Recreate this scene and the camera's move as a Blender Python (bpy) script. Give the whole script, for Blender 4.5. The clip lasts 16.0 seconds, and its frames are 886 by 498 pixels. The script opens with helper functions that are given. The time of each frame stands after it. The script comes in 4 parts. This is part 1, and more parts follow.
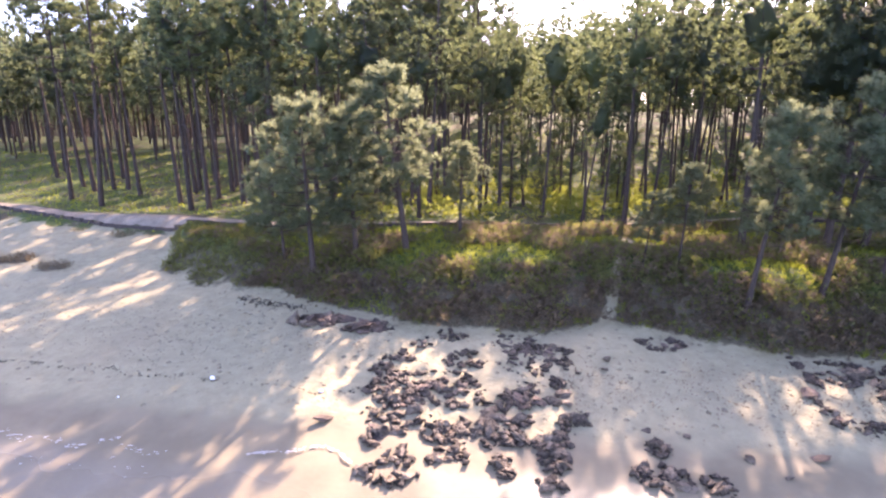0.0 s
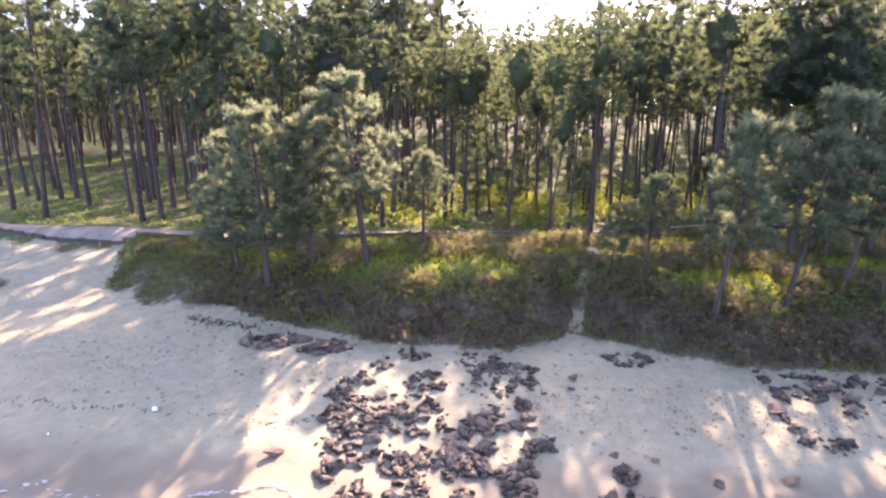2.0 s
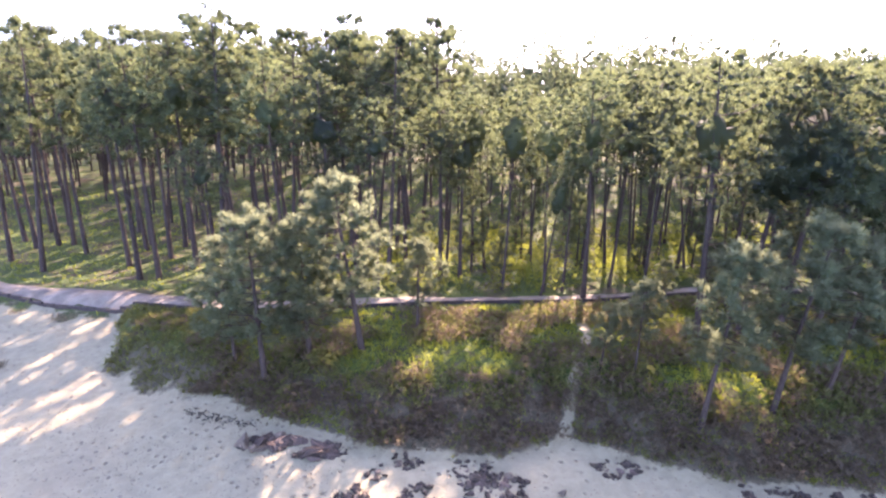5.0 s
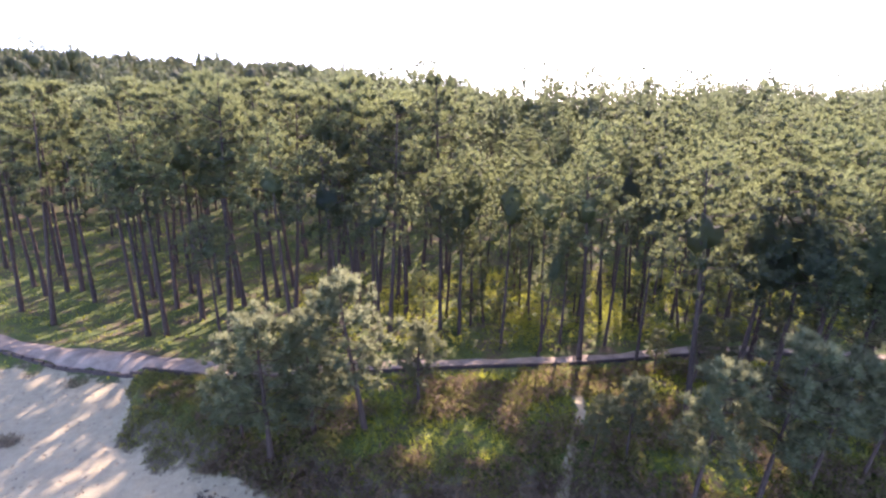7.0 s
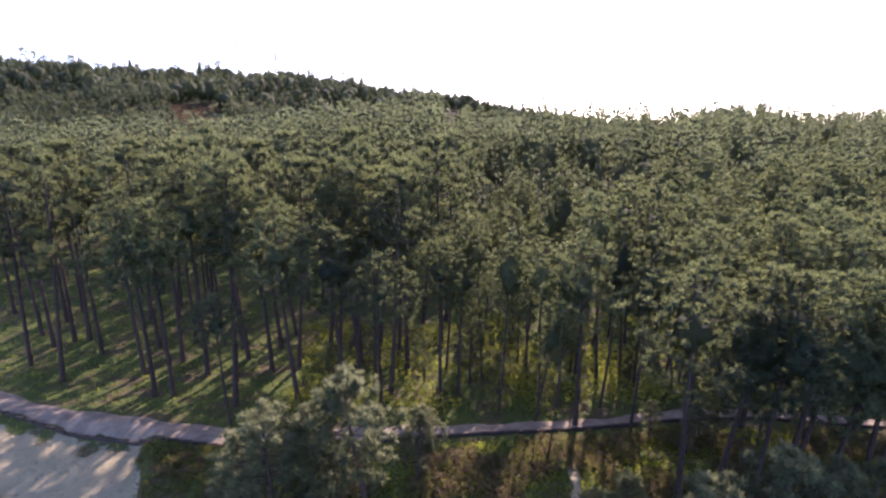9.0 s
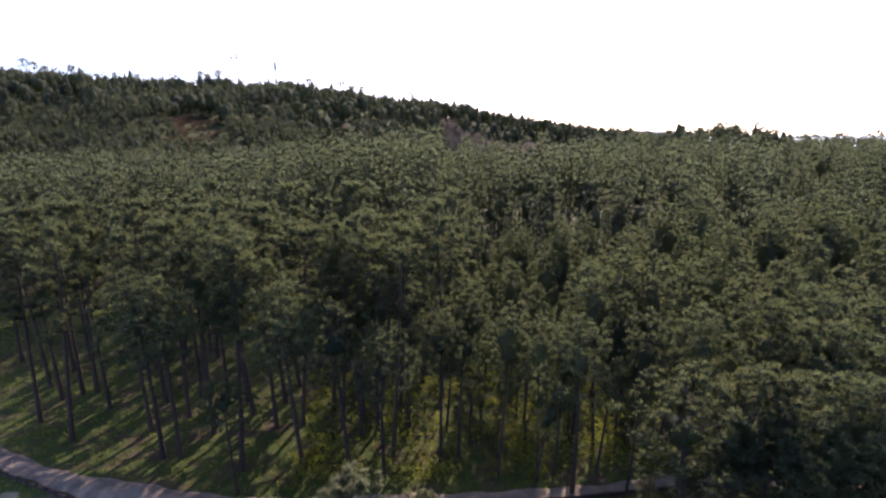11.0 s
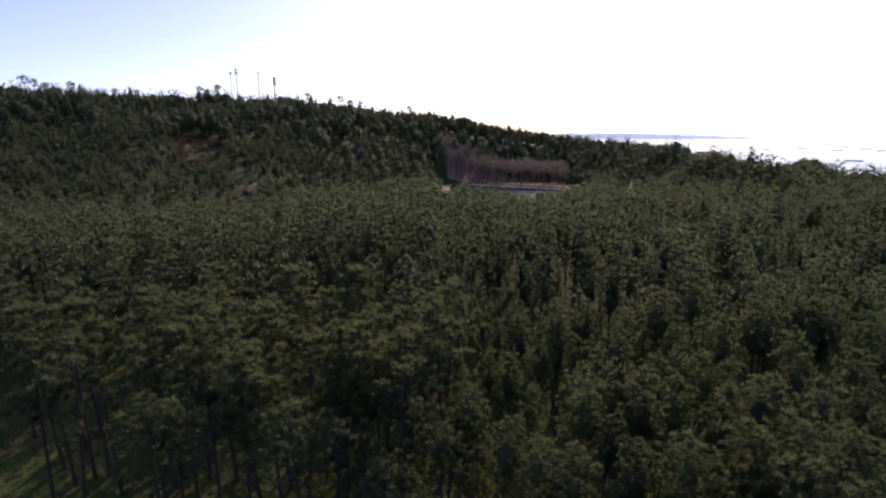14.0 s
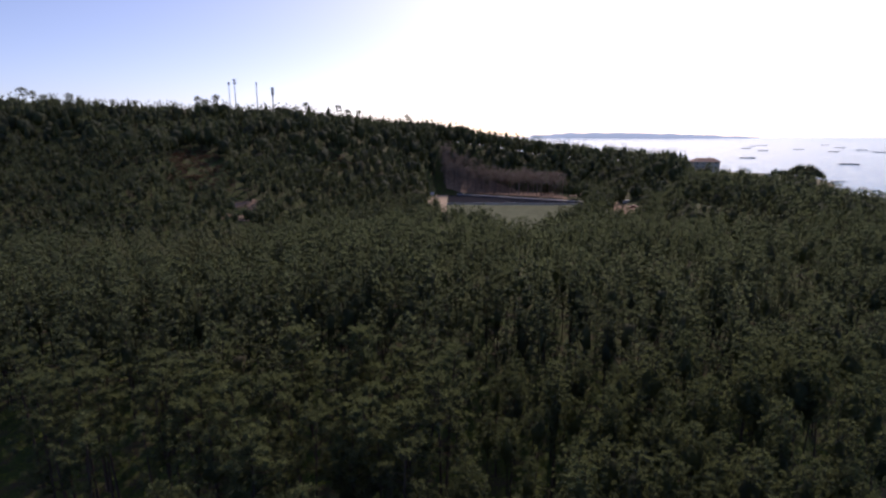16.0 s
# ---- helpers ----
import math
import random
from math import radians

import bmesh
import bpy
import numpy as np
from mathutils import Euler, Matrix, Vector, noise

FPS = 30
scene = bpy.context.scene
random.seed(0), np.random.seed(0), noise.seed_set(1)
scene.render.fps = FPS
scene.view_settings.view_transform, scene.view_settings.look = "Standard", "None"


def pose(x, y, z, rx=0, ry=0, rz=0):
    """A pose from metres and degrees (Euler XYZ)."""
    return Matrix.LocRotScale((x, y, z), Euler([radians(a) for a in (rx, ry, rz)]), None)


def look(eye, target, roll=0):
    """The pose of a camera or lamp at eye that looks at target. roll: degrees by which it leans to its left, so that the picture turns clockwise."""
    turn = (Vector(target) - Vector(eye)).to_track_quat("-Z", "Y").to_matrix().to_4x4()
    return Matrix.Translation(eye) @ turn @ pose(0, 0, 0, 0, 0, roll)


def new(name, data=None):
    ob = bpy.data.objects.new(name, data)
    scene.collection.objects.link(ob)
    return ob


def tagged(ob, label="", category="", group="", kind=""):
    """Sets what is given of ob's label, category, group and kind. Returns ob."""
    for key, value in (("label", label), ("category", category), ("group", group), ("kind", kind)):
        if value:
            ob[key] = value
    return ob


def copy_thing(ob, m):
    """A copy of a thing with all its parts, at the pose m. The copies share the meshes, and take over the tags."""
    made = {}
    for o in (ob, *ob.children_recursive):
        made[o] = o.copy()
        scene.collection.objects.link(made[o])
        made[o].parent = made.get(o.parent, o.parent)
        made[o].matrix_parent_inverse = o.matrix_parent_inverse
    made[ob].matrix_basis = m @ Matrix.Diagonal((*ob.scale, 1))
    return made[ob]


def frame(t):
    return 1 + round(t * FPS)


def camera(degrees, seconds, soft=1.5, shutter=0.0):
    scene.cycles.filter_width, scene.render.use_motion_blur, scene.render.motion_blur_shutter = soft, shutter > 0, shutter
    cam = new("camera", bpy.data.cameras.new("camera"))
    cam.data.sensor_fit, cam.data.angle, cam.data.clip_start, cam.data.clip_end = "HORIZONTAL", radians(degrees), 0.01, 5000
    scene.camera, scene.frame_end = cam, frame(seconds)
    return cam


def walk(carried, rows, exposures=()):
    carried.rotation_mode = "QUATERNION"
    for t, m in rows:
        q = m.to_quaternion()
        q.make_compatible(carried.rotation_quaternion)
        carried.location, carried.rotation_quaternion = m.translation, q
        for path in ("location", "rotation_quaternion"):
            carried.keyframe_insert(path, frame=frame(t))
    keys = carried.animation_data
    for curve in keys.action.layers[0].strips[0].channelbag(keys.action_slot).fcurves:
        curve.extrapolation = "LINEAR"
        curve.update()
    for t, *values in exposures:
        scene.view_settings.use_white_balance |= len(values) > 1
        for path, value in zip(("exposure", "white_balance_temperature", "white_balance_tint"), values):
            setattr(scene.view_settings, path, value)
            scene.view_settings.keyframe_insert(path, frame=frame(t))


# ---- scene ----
cam = camera(77.7, 16.0, soft=2.3)
METRES, EYE, TILT, LEAN, TURN = 36.0, 5.7, -12.1, 0.0, 0.0
ROWS = [
    (0.0, 0.0, 0.0, 0.0, 0.0, 0.0, -0.0),
    (0.5, 0.0012, -0.0037, 0.0045, -2.08, -0.01, 0.53),
    (1.0, 0.004, -0.0058, 0.0071, -3.35, -0.25, 0.87),
    (1.5, 0.0077, 0.0031, 0.0103, -2.95, -0.23, 0.83),
    (2.0, 0.011, 0.0247, 0.0141, -3.06, 0.19, 0.71),
    (2.3, 0.0125, 0.0378, 0.0198, -3.88, 0.36, -1.47),
    (2.5, 0.0136, 0.0432, 0.0226, -4.2, 0.42, -2.45),
    (2.7, 0.0143, 0.044, 0.0264, -3.64, 0.07, -0.62),
    (3.0, 0.015, 0.0425, 0.0334, -3.19, -0.1, 0.5),
    (3.5, 0.0156, 0.0372, 0.0547, -3.28, -0.04, 0.65),
    (4.0, 0.0165, 0.0301, 0.0801, -3.28, -0.04, 0.64),
    (6.5, 0.0182, -0.0073, 0.2208, -3.25, -0.22, 0.68),
    (7.0, 0.0188, -0.0141, 0.2508, -3.2, -0.2, 0.67),
    (7.5, 0.0184, -0.0218, 0.2816, -3.2, -0.18, 0.71),
    (8.0, 0.0189, -0.0292, 0.3125, -3.18, -0.14, 0.67),
    (8.5, 0.0193, -0.036, 0.3436, -3.17, -0.09, 0.66),
    (9.0, 0.0185, -0.0434, 0.3751, -3.21, -0.01, 0.66),
    (11.5, 0.0134, -0.0833, 0.5475, -3.34, 0.19, 0.6),
    (12.0, 0.0127, -0.0924, 0.5842, -3.34, 0.21, 0.58),
    (12.5, 0.012, -0.1019, 0.6237, -3.33, 0.25, 0.58),
    (13.0, 0.011, -0.1118, 0.6635, -3.33, 0.27, 0.61),
    (13.5, 0.0105, -0.1212, 0.7037, -3.35, 0.24, 0.64),
    (14.0, 0.0095, -0.1302, 0.7459, -3.51, 0.29, 0.67),
    (14.5, 0.0083, -0.1402, 0.7896, -3.59, 0.25, 0.73),
    (15.0, 0.0065, -0.1505, 0.8353, -3.69, 0.25, 0.73),
    (15.5, 0.0049, -0.1616, 0.8832, -3.75, 0.23, 0.77),
    (16.0, 0.0033, -0.1742, 0.9334, -3.74, 0.19, 0.79),
]
walk(cam, [(t, pose(0, 0, EYE, TILT, LEAN, TURN) @ pose(METRES * x, METRES * y, METRES * z, 90 + pitch, roll, yaw)) for t, x, y, z, yaw, pitch, roll in ROWS],
     exposures=[(0.0, 3.28, 6800, 38), (2.5, 3.42, 6750, 38), (4.0, 3.62, 6650, 40), (6.5, 3.25, 6500, 40), (9.0, 2.1, 6250, 38), (11.5, 1.1, 6250, 33), (14.0, 0.3, 6200, 31), (16.0, -0.15, 6150, 29)])

# ---- light: low winter sun ahead, behind the wood ----
SUN_AZ, SUN_EL = 21.0, 35.0
world = bpy.data.worlds.new("sky")
scene.world = world
world.use_nodes = True
wn = world.node_tree.nodes
sky = wn.new("ShaderNodeTexSky")
sky.sky_type = "NISHITA"
sky.sun_disc = False
sky.sun_elevation = radians(SUN_EL)
sky.sun_rotation = radians(SUN_AZ)
sky.air_density = 0.6
sky.dust_density = 1.1
sky.ozone_density = 1.6
world.node_tree.links.new(sky.outputs[0], wn["Background"].inputs[0])
wn["Background"].inputs[1].default_value = 0.15
to_sun = Vector((math.sin(radians(SUN_AZ)) * math.cos(radians(SUN_EL)), math.cos(radians(SUN_AZ)) * math.cos(radians(SUN_EL)), math.sin(radians(SUN_EL))))
sun = new("sun", bpy.data.lights.new("sun", "SUN"))
sun.data.energy, sun.data.angle, sun.data.color = 3.2, radians(0.7), (1.0, 0.86, 0.68)
sun.matrix_world = look(to_sun * 200, (0, 0, 0))


# ---- materials ----
class Mat:
    """A node material with a principled shader and a few shortcuts."""

    def __init__(self, name, rough=0.8, spec=0.3):
        self.m = bpy.data.materials.new(name)
        self.m.use_nodes = True
        self.n, self.l = self.m.node_tree.nodes, self.m.node_tree.links
        self.b = self.n["Principled BSDF"]
        self.b.inputs["Roughness"].default_value = rough
        self.b.inputs["Specular IOR Level"].default_value = spec
        self.pos = self.n.new("ShaderNodeNewGeometry").outputs["Position"]

    def noise(self, scale, detail=4, rough=0.6, vec=None):
        k = self.n.new("ShaderNodeTexNoise")
        k.inputs["Scale"].default_value, k.inputs["Detail"].default_value, k.inputs["Roughness"].default_value = scale, detail, rough
        self.l.new(vec or self.pos, k.inputs["Vector"])
        return k.outputs["Fac"]

    def ramp(self, fac, *stops):
        r = self.n.new("ShaderNodeValToRGB")
        e = r.color_ramp.elements
        while len(e) < len(stops):
            e.new(0.5)
        for el, (p, c) in zip(e, stops):
            el.position, el.color = p, (*c, 1)
        self.l.new(fac, r.inputs[0])
        return r.outputs[0]

    def mix(self, fac, a, b, mode="MIX"):
        k = self.n.new("ShaderNodeMix")
        k.data_type, k.blend_type = "RGBA", mode
        for socket, v in ((k.inputs[0], fac), (k.inputs[6], a), (k.inputs[7], b)):
            if hasattr(v, "links"):
                self.l.new(v, socket)
            else:
                socket.default_value = v if isinstance(v, (int, float)) else (*v, 1)
        return k.outputs[2]

    def math(self, op, a, b=0.0, clamp=False):
        k = self.n.new("ShaderNodeMath")
        k.operation, k.use_clamp = op, clamp
        for socket, v in zip(k.inputs, (a, b)):
            if hasattr(v, "links"):
                self.l.new(v, socket)
            else:
                socket.default_value = v
        return k.outputs[0]

    def span(self, v, a, b):
        k = self.n.new("ShaderNodeMapRange")
        k.interpolation_type = "SMOOTHSTEP"
        k.inputs[1].default_value, k.inputs[2].default_value = a, b
        self.l.new(v, k.inputs[0])
        return k.outputs[0]

    def xyz(self):
        k = self.n.new("ShaderNodeSeparateXYZ")
        self.l.new(self.pos, k.inputs[0])
        return k.outputs

    def attr(self, name):
        k = self.n.new("ShaderNodeAttribute")
        k.attribute_name = name
        return k.outputs["Fac"]

    def random(self):
        return self.n.new("ShaderNodeObjectInfo").outputs["Random"]

    def colour(self, c):
        self.l.new(c, self.b.inputs["Base Color"])
        return self

    def rough(self, v):
        self.l.new(v, self.b.inputs["Roughness"])
        return self

    def bump(self, h, strength=0.4, dist=0.02):
        k = self.n.new("ShaderNodeBump")
        k.inputs["Strength"].default_value, k.inputs["Distance"].default_value = strength, dist
        self.l.new(h, k.inputs["Height"])
        self.l.new(k.outputs[0], self.b.inputs["Normal"])
        return self

    def through_light(self, share, colour):
        """Light that comes through thin leaves."""
        t = self.n.new("ShaderNodeBsdfTranslucent")
        if hasattr(colour, "links"):
            self.l.new(colour, t.inputs[0])
        else:
            t.inputs[0].default_value = (*colour, 1)
        k = self.n.new("ShaderNodeMixShader")
        k.inputs[0].default_value = share
        self.l.new(self.b.outputs[0], k.inputs[1])
        self.l.new(t.outputs[0], k.inputs[2])
        self.l.new(k.outputs[0], self.n["Material Output"].inputs[0])
        return self


def foliage(name, dark, light, glow, share=0.35, rough=0.5, joined=False, vary=0.6, spec=0.08):
    k = Mat(name, rough, spec)
    r = k.noise(0.16, 2) if joined else k.random()
    patch = k.math("ADD", k.math("MULTIPLY", k.noise(0.9, 2), 1 - vary), k.math("MULTIPLY", r, vary))
    c = k.ramp(patch, (0.25, dark), (0.75, light))
    if joined:
        c = k.mix(k.math("MULTIPLY", k.span(k.noise(0.022, 3), 0.56, 0.68), 0.55), c, (0.10, 0.075, 0.05))
    k.colour(c)
    k.through_light(share, k.mix(0.75, c, glow))
    return k.m


NEEDLE = foliage("pine_needles", (0.022, 0.029, 0.025), (0.070, 0.085, 0.046), (0.275, 0.325, 0.12), 0.37, 0.8, spec=0.1)
NEEDLE_FAR = foliage("pine_needles_far", (0.022, 0.028, 0.027), (0.066, 0.080, 0.048), (0.28, 0.338, 0.15), 0.42, 0.8, True, spec=0.1)
NEEDLE_YOUNG = foliage("young_pine_needles", (0.030, 0.036, 0.026), (0.076, 0.088, 0.048), (0.34, 0.38, 0.20), 0.42, 0.8, vary=0.2, spec=0.1)
LEAF = foliage("shrub_leaves", (0.052, 0.062, 0.026), (0.125, 0.13, 0.05), (0.32, 0.32, 0.08), 0.42)
LUSH = foliage("lush_leaves", (0.075, 0.09, 0.02), (0.17, 0.18, 0.04), (0.40, 0.44, 0.07), 0.5)
HEATH = foliage("heath_twigs", (0.10, 0.076, 0.054), (0.22, 0.17, 0.115), (0.30, 0.235, 0.13), 0.38)
MOUND = foliage("mound_herbs", (0.05, 0.052, 0.022), (0.12, 0.118, 0.045), (0.24, 0.24, 0.05), 0.35)
GRASS = foliage("grass_blades", (0.05, 0.075, 0.016), (0.13, 0.16, 0.03), (0.42, 0.46, 0.05), 0.48)
BRACKEN = foliage("dead_bracken", (0.09, 0.062, 0.042), (0.19, 0.125, 0.08), (0.2, 0.13, 0.08), 0.25)
DRY = foliage("bare_twigs", (0.17, 0.148, 0.125), (0.26, 0.225, 0.185), (0.24, 0.2, 0.16), 0.35)


def bark_material():
    k = Mat("pine_bark", 0.9, 0.15)
    s = k.n.new("ShaderNodeMapping")
    s.inputs["Scale"].default_value = (7, 7, 1.6)
    k.l.new(k.pos, s.inputs[0])
    f = k.noise(2.0, 5, 0.65, s.outputs[0])
    k.colour(k.mix(k.math("MULTIPLY", k.random(), 0.5), k.ramp(f, (0.35, (0.022, 0.017, 0.015)), (0.65, (0.075, 0.055, 0.045))), (0.085, 0.058, 0.046)))
    return k.bump(f, 0.8, 0.03).m


BARK = bark_material()
PALEBARK = foliage("pale_bark", (0.16, 0.12, 0.10), (0.30, 0.23, 0.19), (0.2, 0.15, 0.12), 0.05, 0.9)


def sand_material():
    k = Mat("beach_ground", 0.9, 0.2)
    x, y, z = k.xyz()
    big, mid, fine = k.noise(0.25, 3), k.noise(2.2, 5, 0.65), k.noise(38, 3)
    sand = k.mix(k.span(mid, 0.3, 0.7), (0.236, 0.206, 0.122), (0.292, 0.256, 0.154))
    sand = k.mix(k.math("MULTIPLY", k.span(big, 0.45, 0.7), 0.35), sand, (0.198, 0.168, 0.108))
    # footprints and small weed scraps in a belt above the tide line
    steps = k.n.new("ShaderNodeTexVoronoi")
    steps.inputs["Scale"].default_value = 2.6
    k.l.new(k.pos, steps.inputs["Vector"])
    hole = k.span(steps.outputs["Distance"], 0.24, 0.10)
    belt = k.math("MULTIPLY", k.span(k.math("ADD", z, k.math("MULTIPLY", k.noise(0.35, 2), 0.7)), -2.75, -2.5), k.span(k.noise(0.6, 2), 0.36, 0.54))
    prints = k.math("MULTIPLY", hole, belt)
    sand = k.mix(k.math("MULTIPLY", prints, 0.6), sand, (0.15, 0.115, 0.085))
    # wet sand below the tide line
    tide = k.math("ADD", z, k.math("MULTIPLY", k.noise(0.3, 3), 0.35))
    wet = k.span(tide, -2.83, -3.0)
    soaked = k.span(tide, -3.1, -3.4)
    sand = k.mix(wet, sand, k.mix(k.span(k.noise(0.5, 4), 0.35, 0.65), (0.150, 0.124, 0.076), (0.188, 0.156, 0.096)))
    # turf and needle litter on the terrace
    soil = k.mix(k.span(k.noise(0.4, 5, 0.7), 0.46, 0.62), (0.045, 0.066, 0.014), (0.068, 0.052, 0.03))
    soil = k.mix(k.math("MULTIPLY", k.span(k.noise(5, 4), 0.47, 0.64), k.span(k.noise(0.3, 3), 0.58, 0.42)), soil, (0.08, 0.108, 0.016))
    soil = k.mix(k.span(z, -0.3, -1.0), soil, k.mix(k.span(k.noise(2.5, 4), 0.4, 0.6), (0.07, 0.06, 0.035), (0.11, 0.09, 0.055)))
    turf = k.attr("turf")
    edge = k.span(k.math("ADD", turf, k.math("MULTIPLY", k.math("SUBTRACT", k.noise(1.9, 6, 0.75), 0.5), 1.1)), 0.38, 0.62)
    k.colour(k.mix(edge, sand, soil))
    gloss = k.math("SUBTRACT", 0.92, k.math("MULTIPLY", soaked, 0.5))
    k.rough(k.math("SUBTRACT", gloss, k.math("MULTIPLY", wet, 0.2)))
    h = k.math("SUBTRACT", k.math("ADD", mid, k.math("MULTIPLY", fine, 0.15)), prints)
    dry = k.math("SUBTRACT", 1.0, k.math("MULTIPLY", wet, 0.9))
    return k.bump(k.math("MULTIPLY", h, dry), 0.9, 0.11).m


def path_material():
    k = Mat("path_sand", 0.95, 0.1)
    k.colour(k.ramp(k.math("ADD", k.math("MULTIPLY", k.noise(1.1, 4), 0.6), k.math("MULTIPLY", k.noise(24, 3), 0.4)), (0.35, (0.12, 0.10, 0.075)), (0.65, (0.29, 0.242, 0.182))))
    return k.bump(k.noise(14, 5), 0.5, 0.03).m


def rock_material(name, a, b, rough):
    k = Mat(name, rough, 0.2)
    o = k.random()
    f = k.math("ADD", k.math("MULTIPLY", k.noise(4.0, 6, 0.7), 0.75), k.math("MULTIPLY", o, 0.25))
    c = k.ramp(f, (0.32, a), (0.7, b))
    k.colour(k.mix(k.math("MULTIPLY", k.span(k.noise(13, 4), 0.56, 0.7), 0.5), c, tuple(min(1, v * 1.6) for v in b)))
    k.rough(k.math("ADD", k.math("MULTIPLY", k.noise(3, 3), 0.5), rough - 0.28))
    return k.bump(k.noise(9, 6, 0.7), 0.9, 0.06).m


def plain(name, c, rough=0.8, spec=0.3, var=0.3, scale=3.0):
    k = Mat(name, rough, spec)
    f = k.noise(scale, 5, 0.65)
    k.colour(k.ramp(f, (0.3, tuple(v * (1 - var) for v in c)), (0.7, tuple(min(1, v * (1 + var)) for v in c))))
    return k.bump(f, 0.25, 0.02).m


SAND, PATH = sand_material(), path_material()
ROCK = rock_material("shore_rock", (0.024, 0.018, 0.013), (0.18, 0.135, 0.092), 0.62)
RED = rock_material("red_rock", (0.05, 0.036, 0.027), (0.15, 0.105, 0.078), 0.8)
KERB = plain("old_timber_edge", (0.055, 0.042, 0.035), 0.9)
WEED = plain("dry_seaweed", (0.05, 0.04, 0.032), 0.9, 0.2, 0.4, 12)
TWIG = plain("brown_twigs", (0.13, 0.075, 0.05), 0.9, 0.2, 0.4, 12)
WHITE = plain("white_plastic", (0.78, 0.78, 0.78), 0.4, 0.5, 0.05)
GREYMETAL = plain("galvanised_steel", (0.22, 0.23, 0.24), 0.5, 0.5, 0.15)
REDPAINT = plain("red_paint", (0.35, 0.06, 0.05), 0.4, 0.5, 0.1)
CARWHITE = plain("white_car_paint", (0.75, 0.76, 0.78), 0.25, 0.5, 0.04)
GLASS = plain("dark_window", (0.03, 0.035, 0.04), 0.08, 0.6, 0.1)
RUBBER = plain("tyre_rubber", (0.02, 0.02, 0.02), 0.9)
TURFGREEN = plain("pitch_turf", (0.15, 0.162, 0.105), 1.0, 0.0, 0.2, 0.3)
# asphalt coloured dark to carry the trees' shadow on the yard
SHADED_ASPHALT = plain("tree_shaded_asphalt", (0.035, 0.036, 0.042), 1.0, 0.0, 0.2, 0.4)
CONCRETE = plain("pale_concrete", (0.55, 0.52, 0.47), 0.9, 0.2, 0.15, 1.0)
WALLPAINT = plain("house_wall", (0.5, 0.43, 0.36), 0.9, 0.2, 0.12, 0.6)
TILE = plain("clay_roof", (0.34, 0.22, 0.165), 0.9, 0.2, 0.25, 1.2)
RAFTWOOD = plain("raft_timber", (0.3, 0.32, 0.34), 0.9, 0.2, 0.3, 0.8)
# haze over the far shore, put in as blue-grey colour and a faint glow
COAST_HAZE = plain("far_land_haze_glow", (0.24, 0.28, 0.34), 1.0, 0.0, 0.12, 0.004)
for node in COAST_HAZE.node_tree.nodes:
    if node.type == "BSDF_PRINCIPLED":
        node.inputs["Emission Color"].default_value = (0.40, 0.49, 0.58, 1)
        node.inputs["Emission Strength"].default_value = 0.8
PALE_DIRT = plain("pale_dirt", (0.42, 0.33, 0.235), 0.95, 0.1, 0.2, 0.3)
BAREEARTH = plain("bare_earth", (0.30, 0.205, 0.14), 0.95, 0.1, 0.3, 0.3)


def sea_material():
    k = Mat("sea_water", 0.16, 0.12)
    x, y, z = k.xyz()
    k.colour(k.mix(k.span(k.noise(0.004, 3), 0.35, 0.65), (0.06, 0.23, 0.30), (0.09, 0.27, 0.34)))
    k.b.inputs["IOR"].default_value = 1.33
    return k.bump(k.math("ADD", k.noise(0.5, 5, 0.6), k.math("MULTIPLY", k.noise(0.06, 4), 2.0)), 0.4, 0.4).m


def foam_material():
    k = Mat("foam", 0.7, 0.3)
    k.colour(k.ramp(k.noise(12, 4), (0.3, (0.33, 0.31, 0.27)), (0.7, (0.45, 0.43, 0.39))))
    return k.m


SEA, FOAM = sea_material(), foam_material()


# ---- mesh helpers ----
def mesh_from(name, verts, faces, mat, smooth=False):
    me = bpy.data.meshes.new(name)
    verts = np.asarray(verts, np.float32)
    faces = np.asarray(faces, np.int32)
    n, k = faces.shape
    me.vertices.add(len(verts))
    me.vertices.foreach_set("co", verts.ravel())
    me.loops.add(n * k)
    me.loops.foreach_set("vertex_index", faces.ravel())
    me.polygons.add(n)
    me.polygons.foreach_set("loop_start", np.arange(0, n * k, k, dtype=np.int32))
    if smooth:
        me.polygons.foreach_set("use_smooth", np.ones(n, bool))
    me.materials.append(mat)
    me.update(calc_edges=True)
    return me


def part(name, bm, material, parent, label=""):
    """Links a bmesh, or a ready mesh, as one object under a thing."""
    if isinstance(bm, bmesh.types.BMesh):
        me = bpy.data.meshes.new(name)
        bm.to_mesh(me)
        bm.free()
        me.materials.append(material)
    else:
        me = bm
    ob = new(name, me)
    ob.parent = parent
    if label:
        ob["label"] = label
    return ob


def box(bm, x0, x1, y0, y1, z0, z1, bevel=0.0):
    m = Matrix.Translation(((x0 + x1) / 2, (y0 + y1) / 2, (z0 + z1) / 2)) @ Matrix.Diagonal((x1 - x0, y1 - y0, z1 - z0, 1))
    g = bmesh.ops.create_cube(bm, size=1, matrix=m)
    if bevel:
        edges = list({e for v in g["verts"] for e in v.link_edges})
        bmesh.ops.bevel(bm, geom=edges, offset=bevel, segments=2, affect="EDGES")
    return bm


def smooth(v, a, b):
    u = np.clip((np.asarray(v, float) - a) / (b - a), 0, 1)
    return u * u * (3 - 2 * u)


# ---- the lie of the land ----
SEA_Z = -3.95


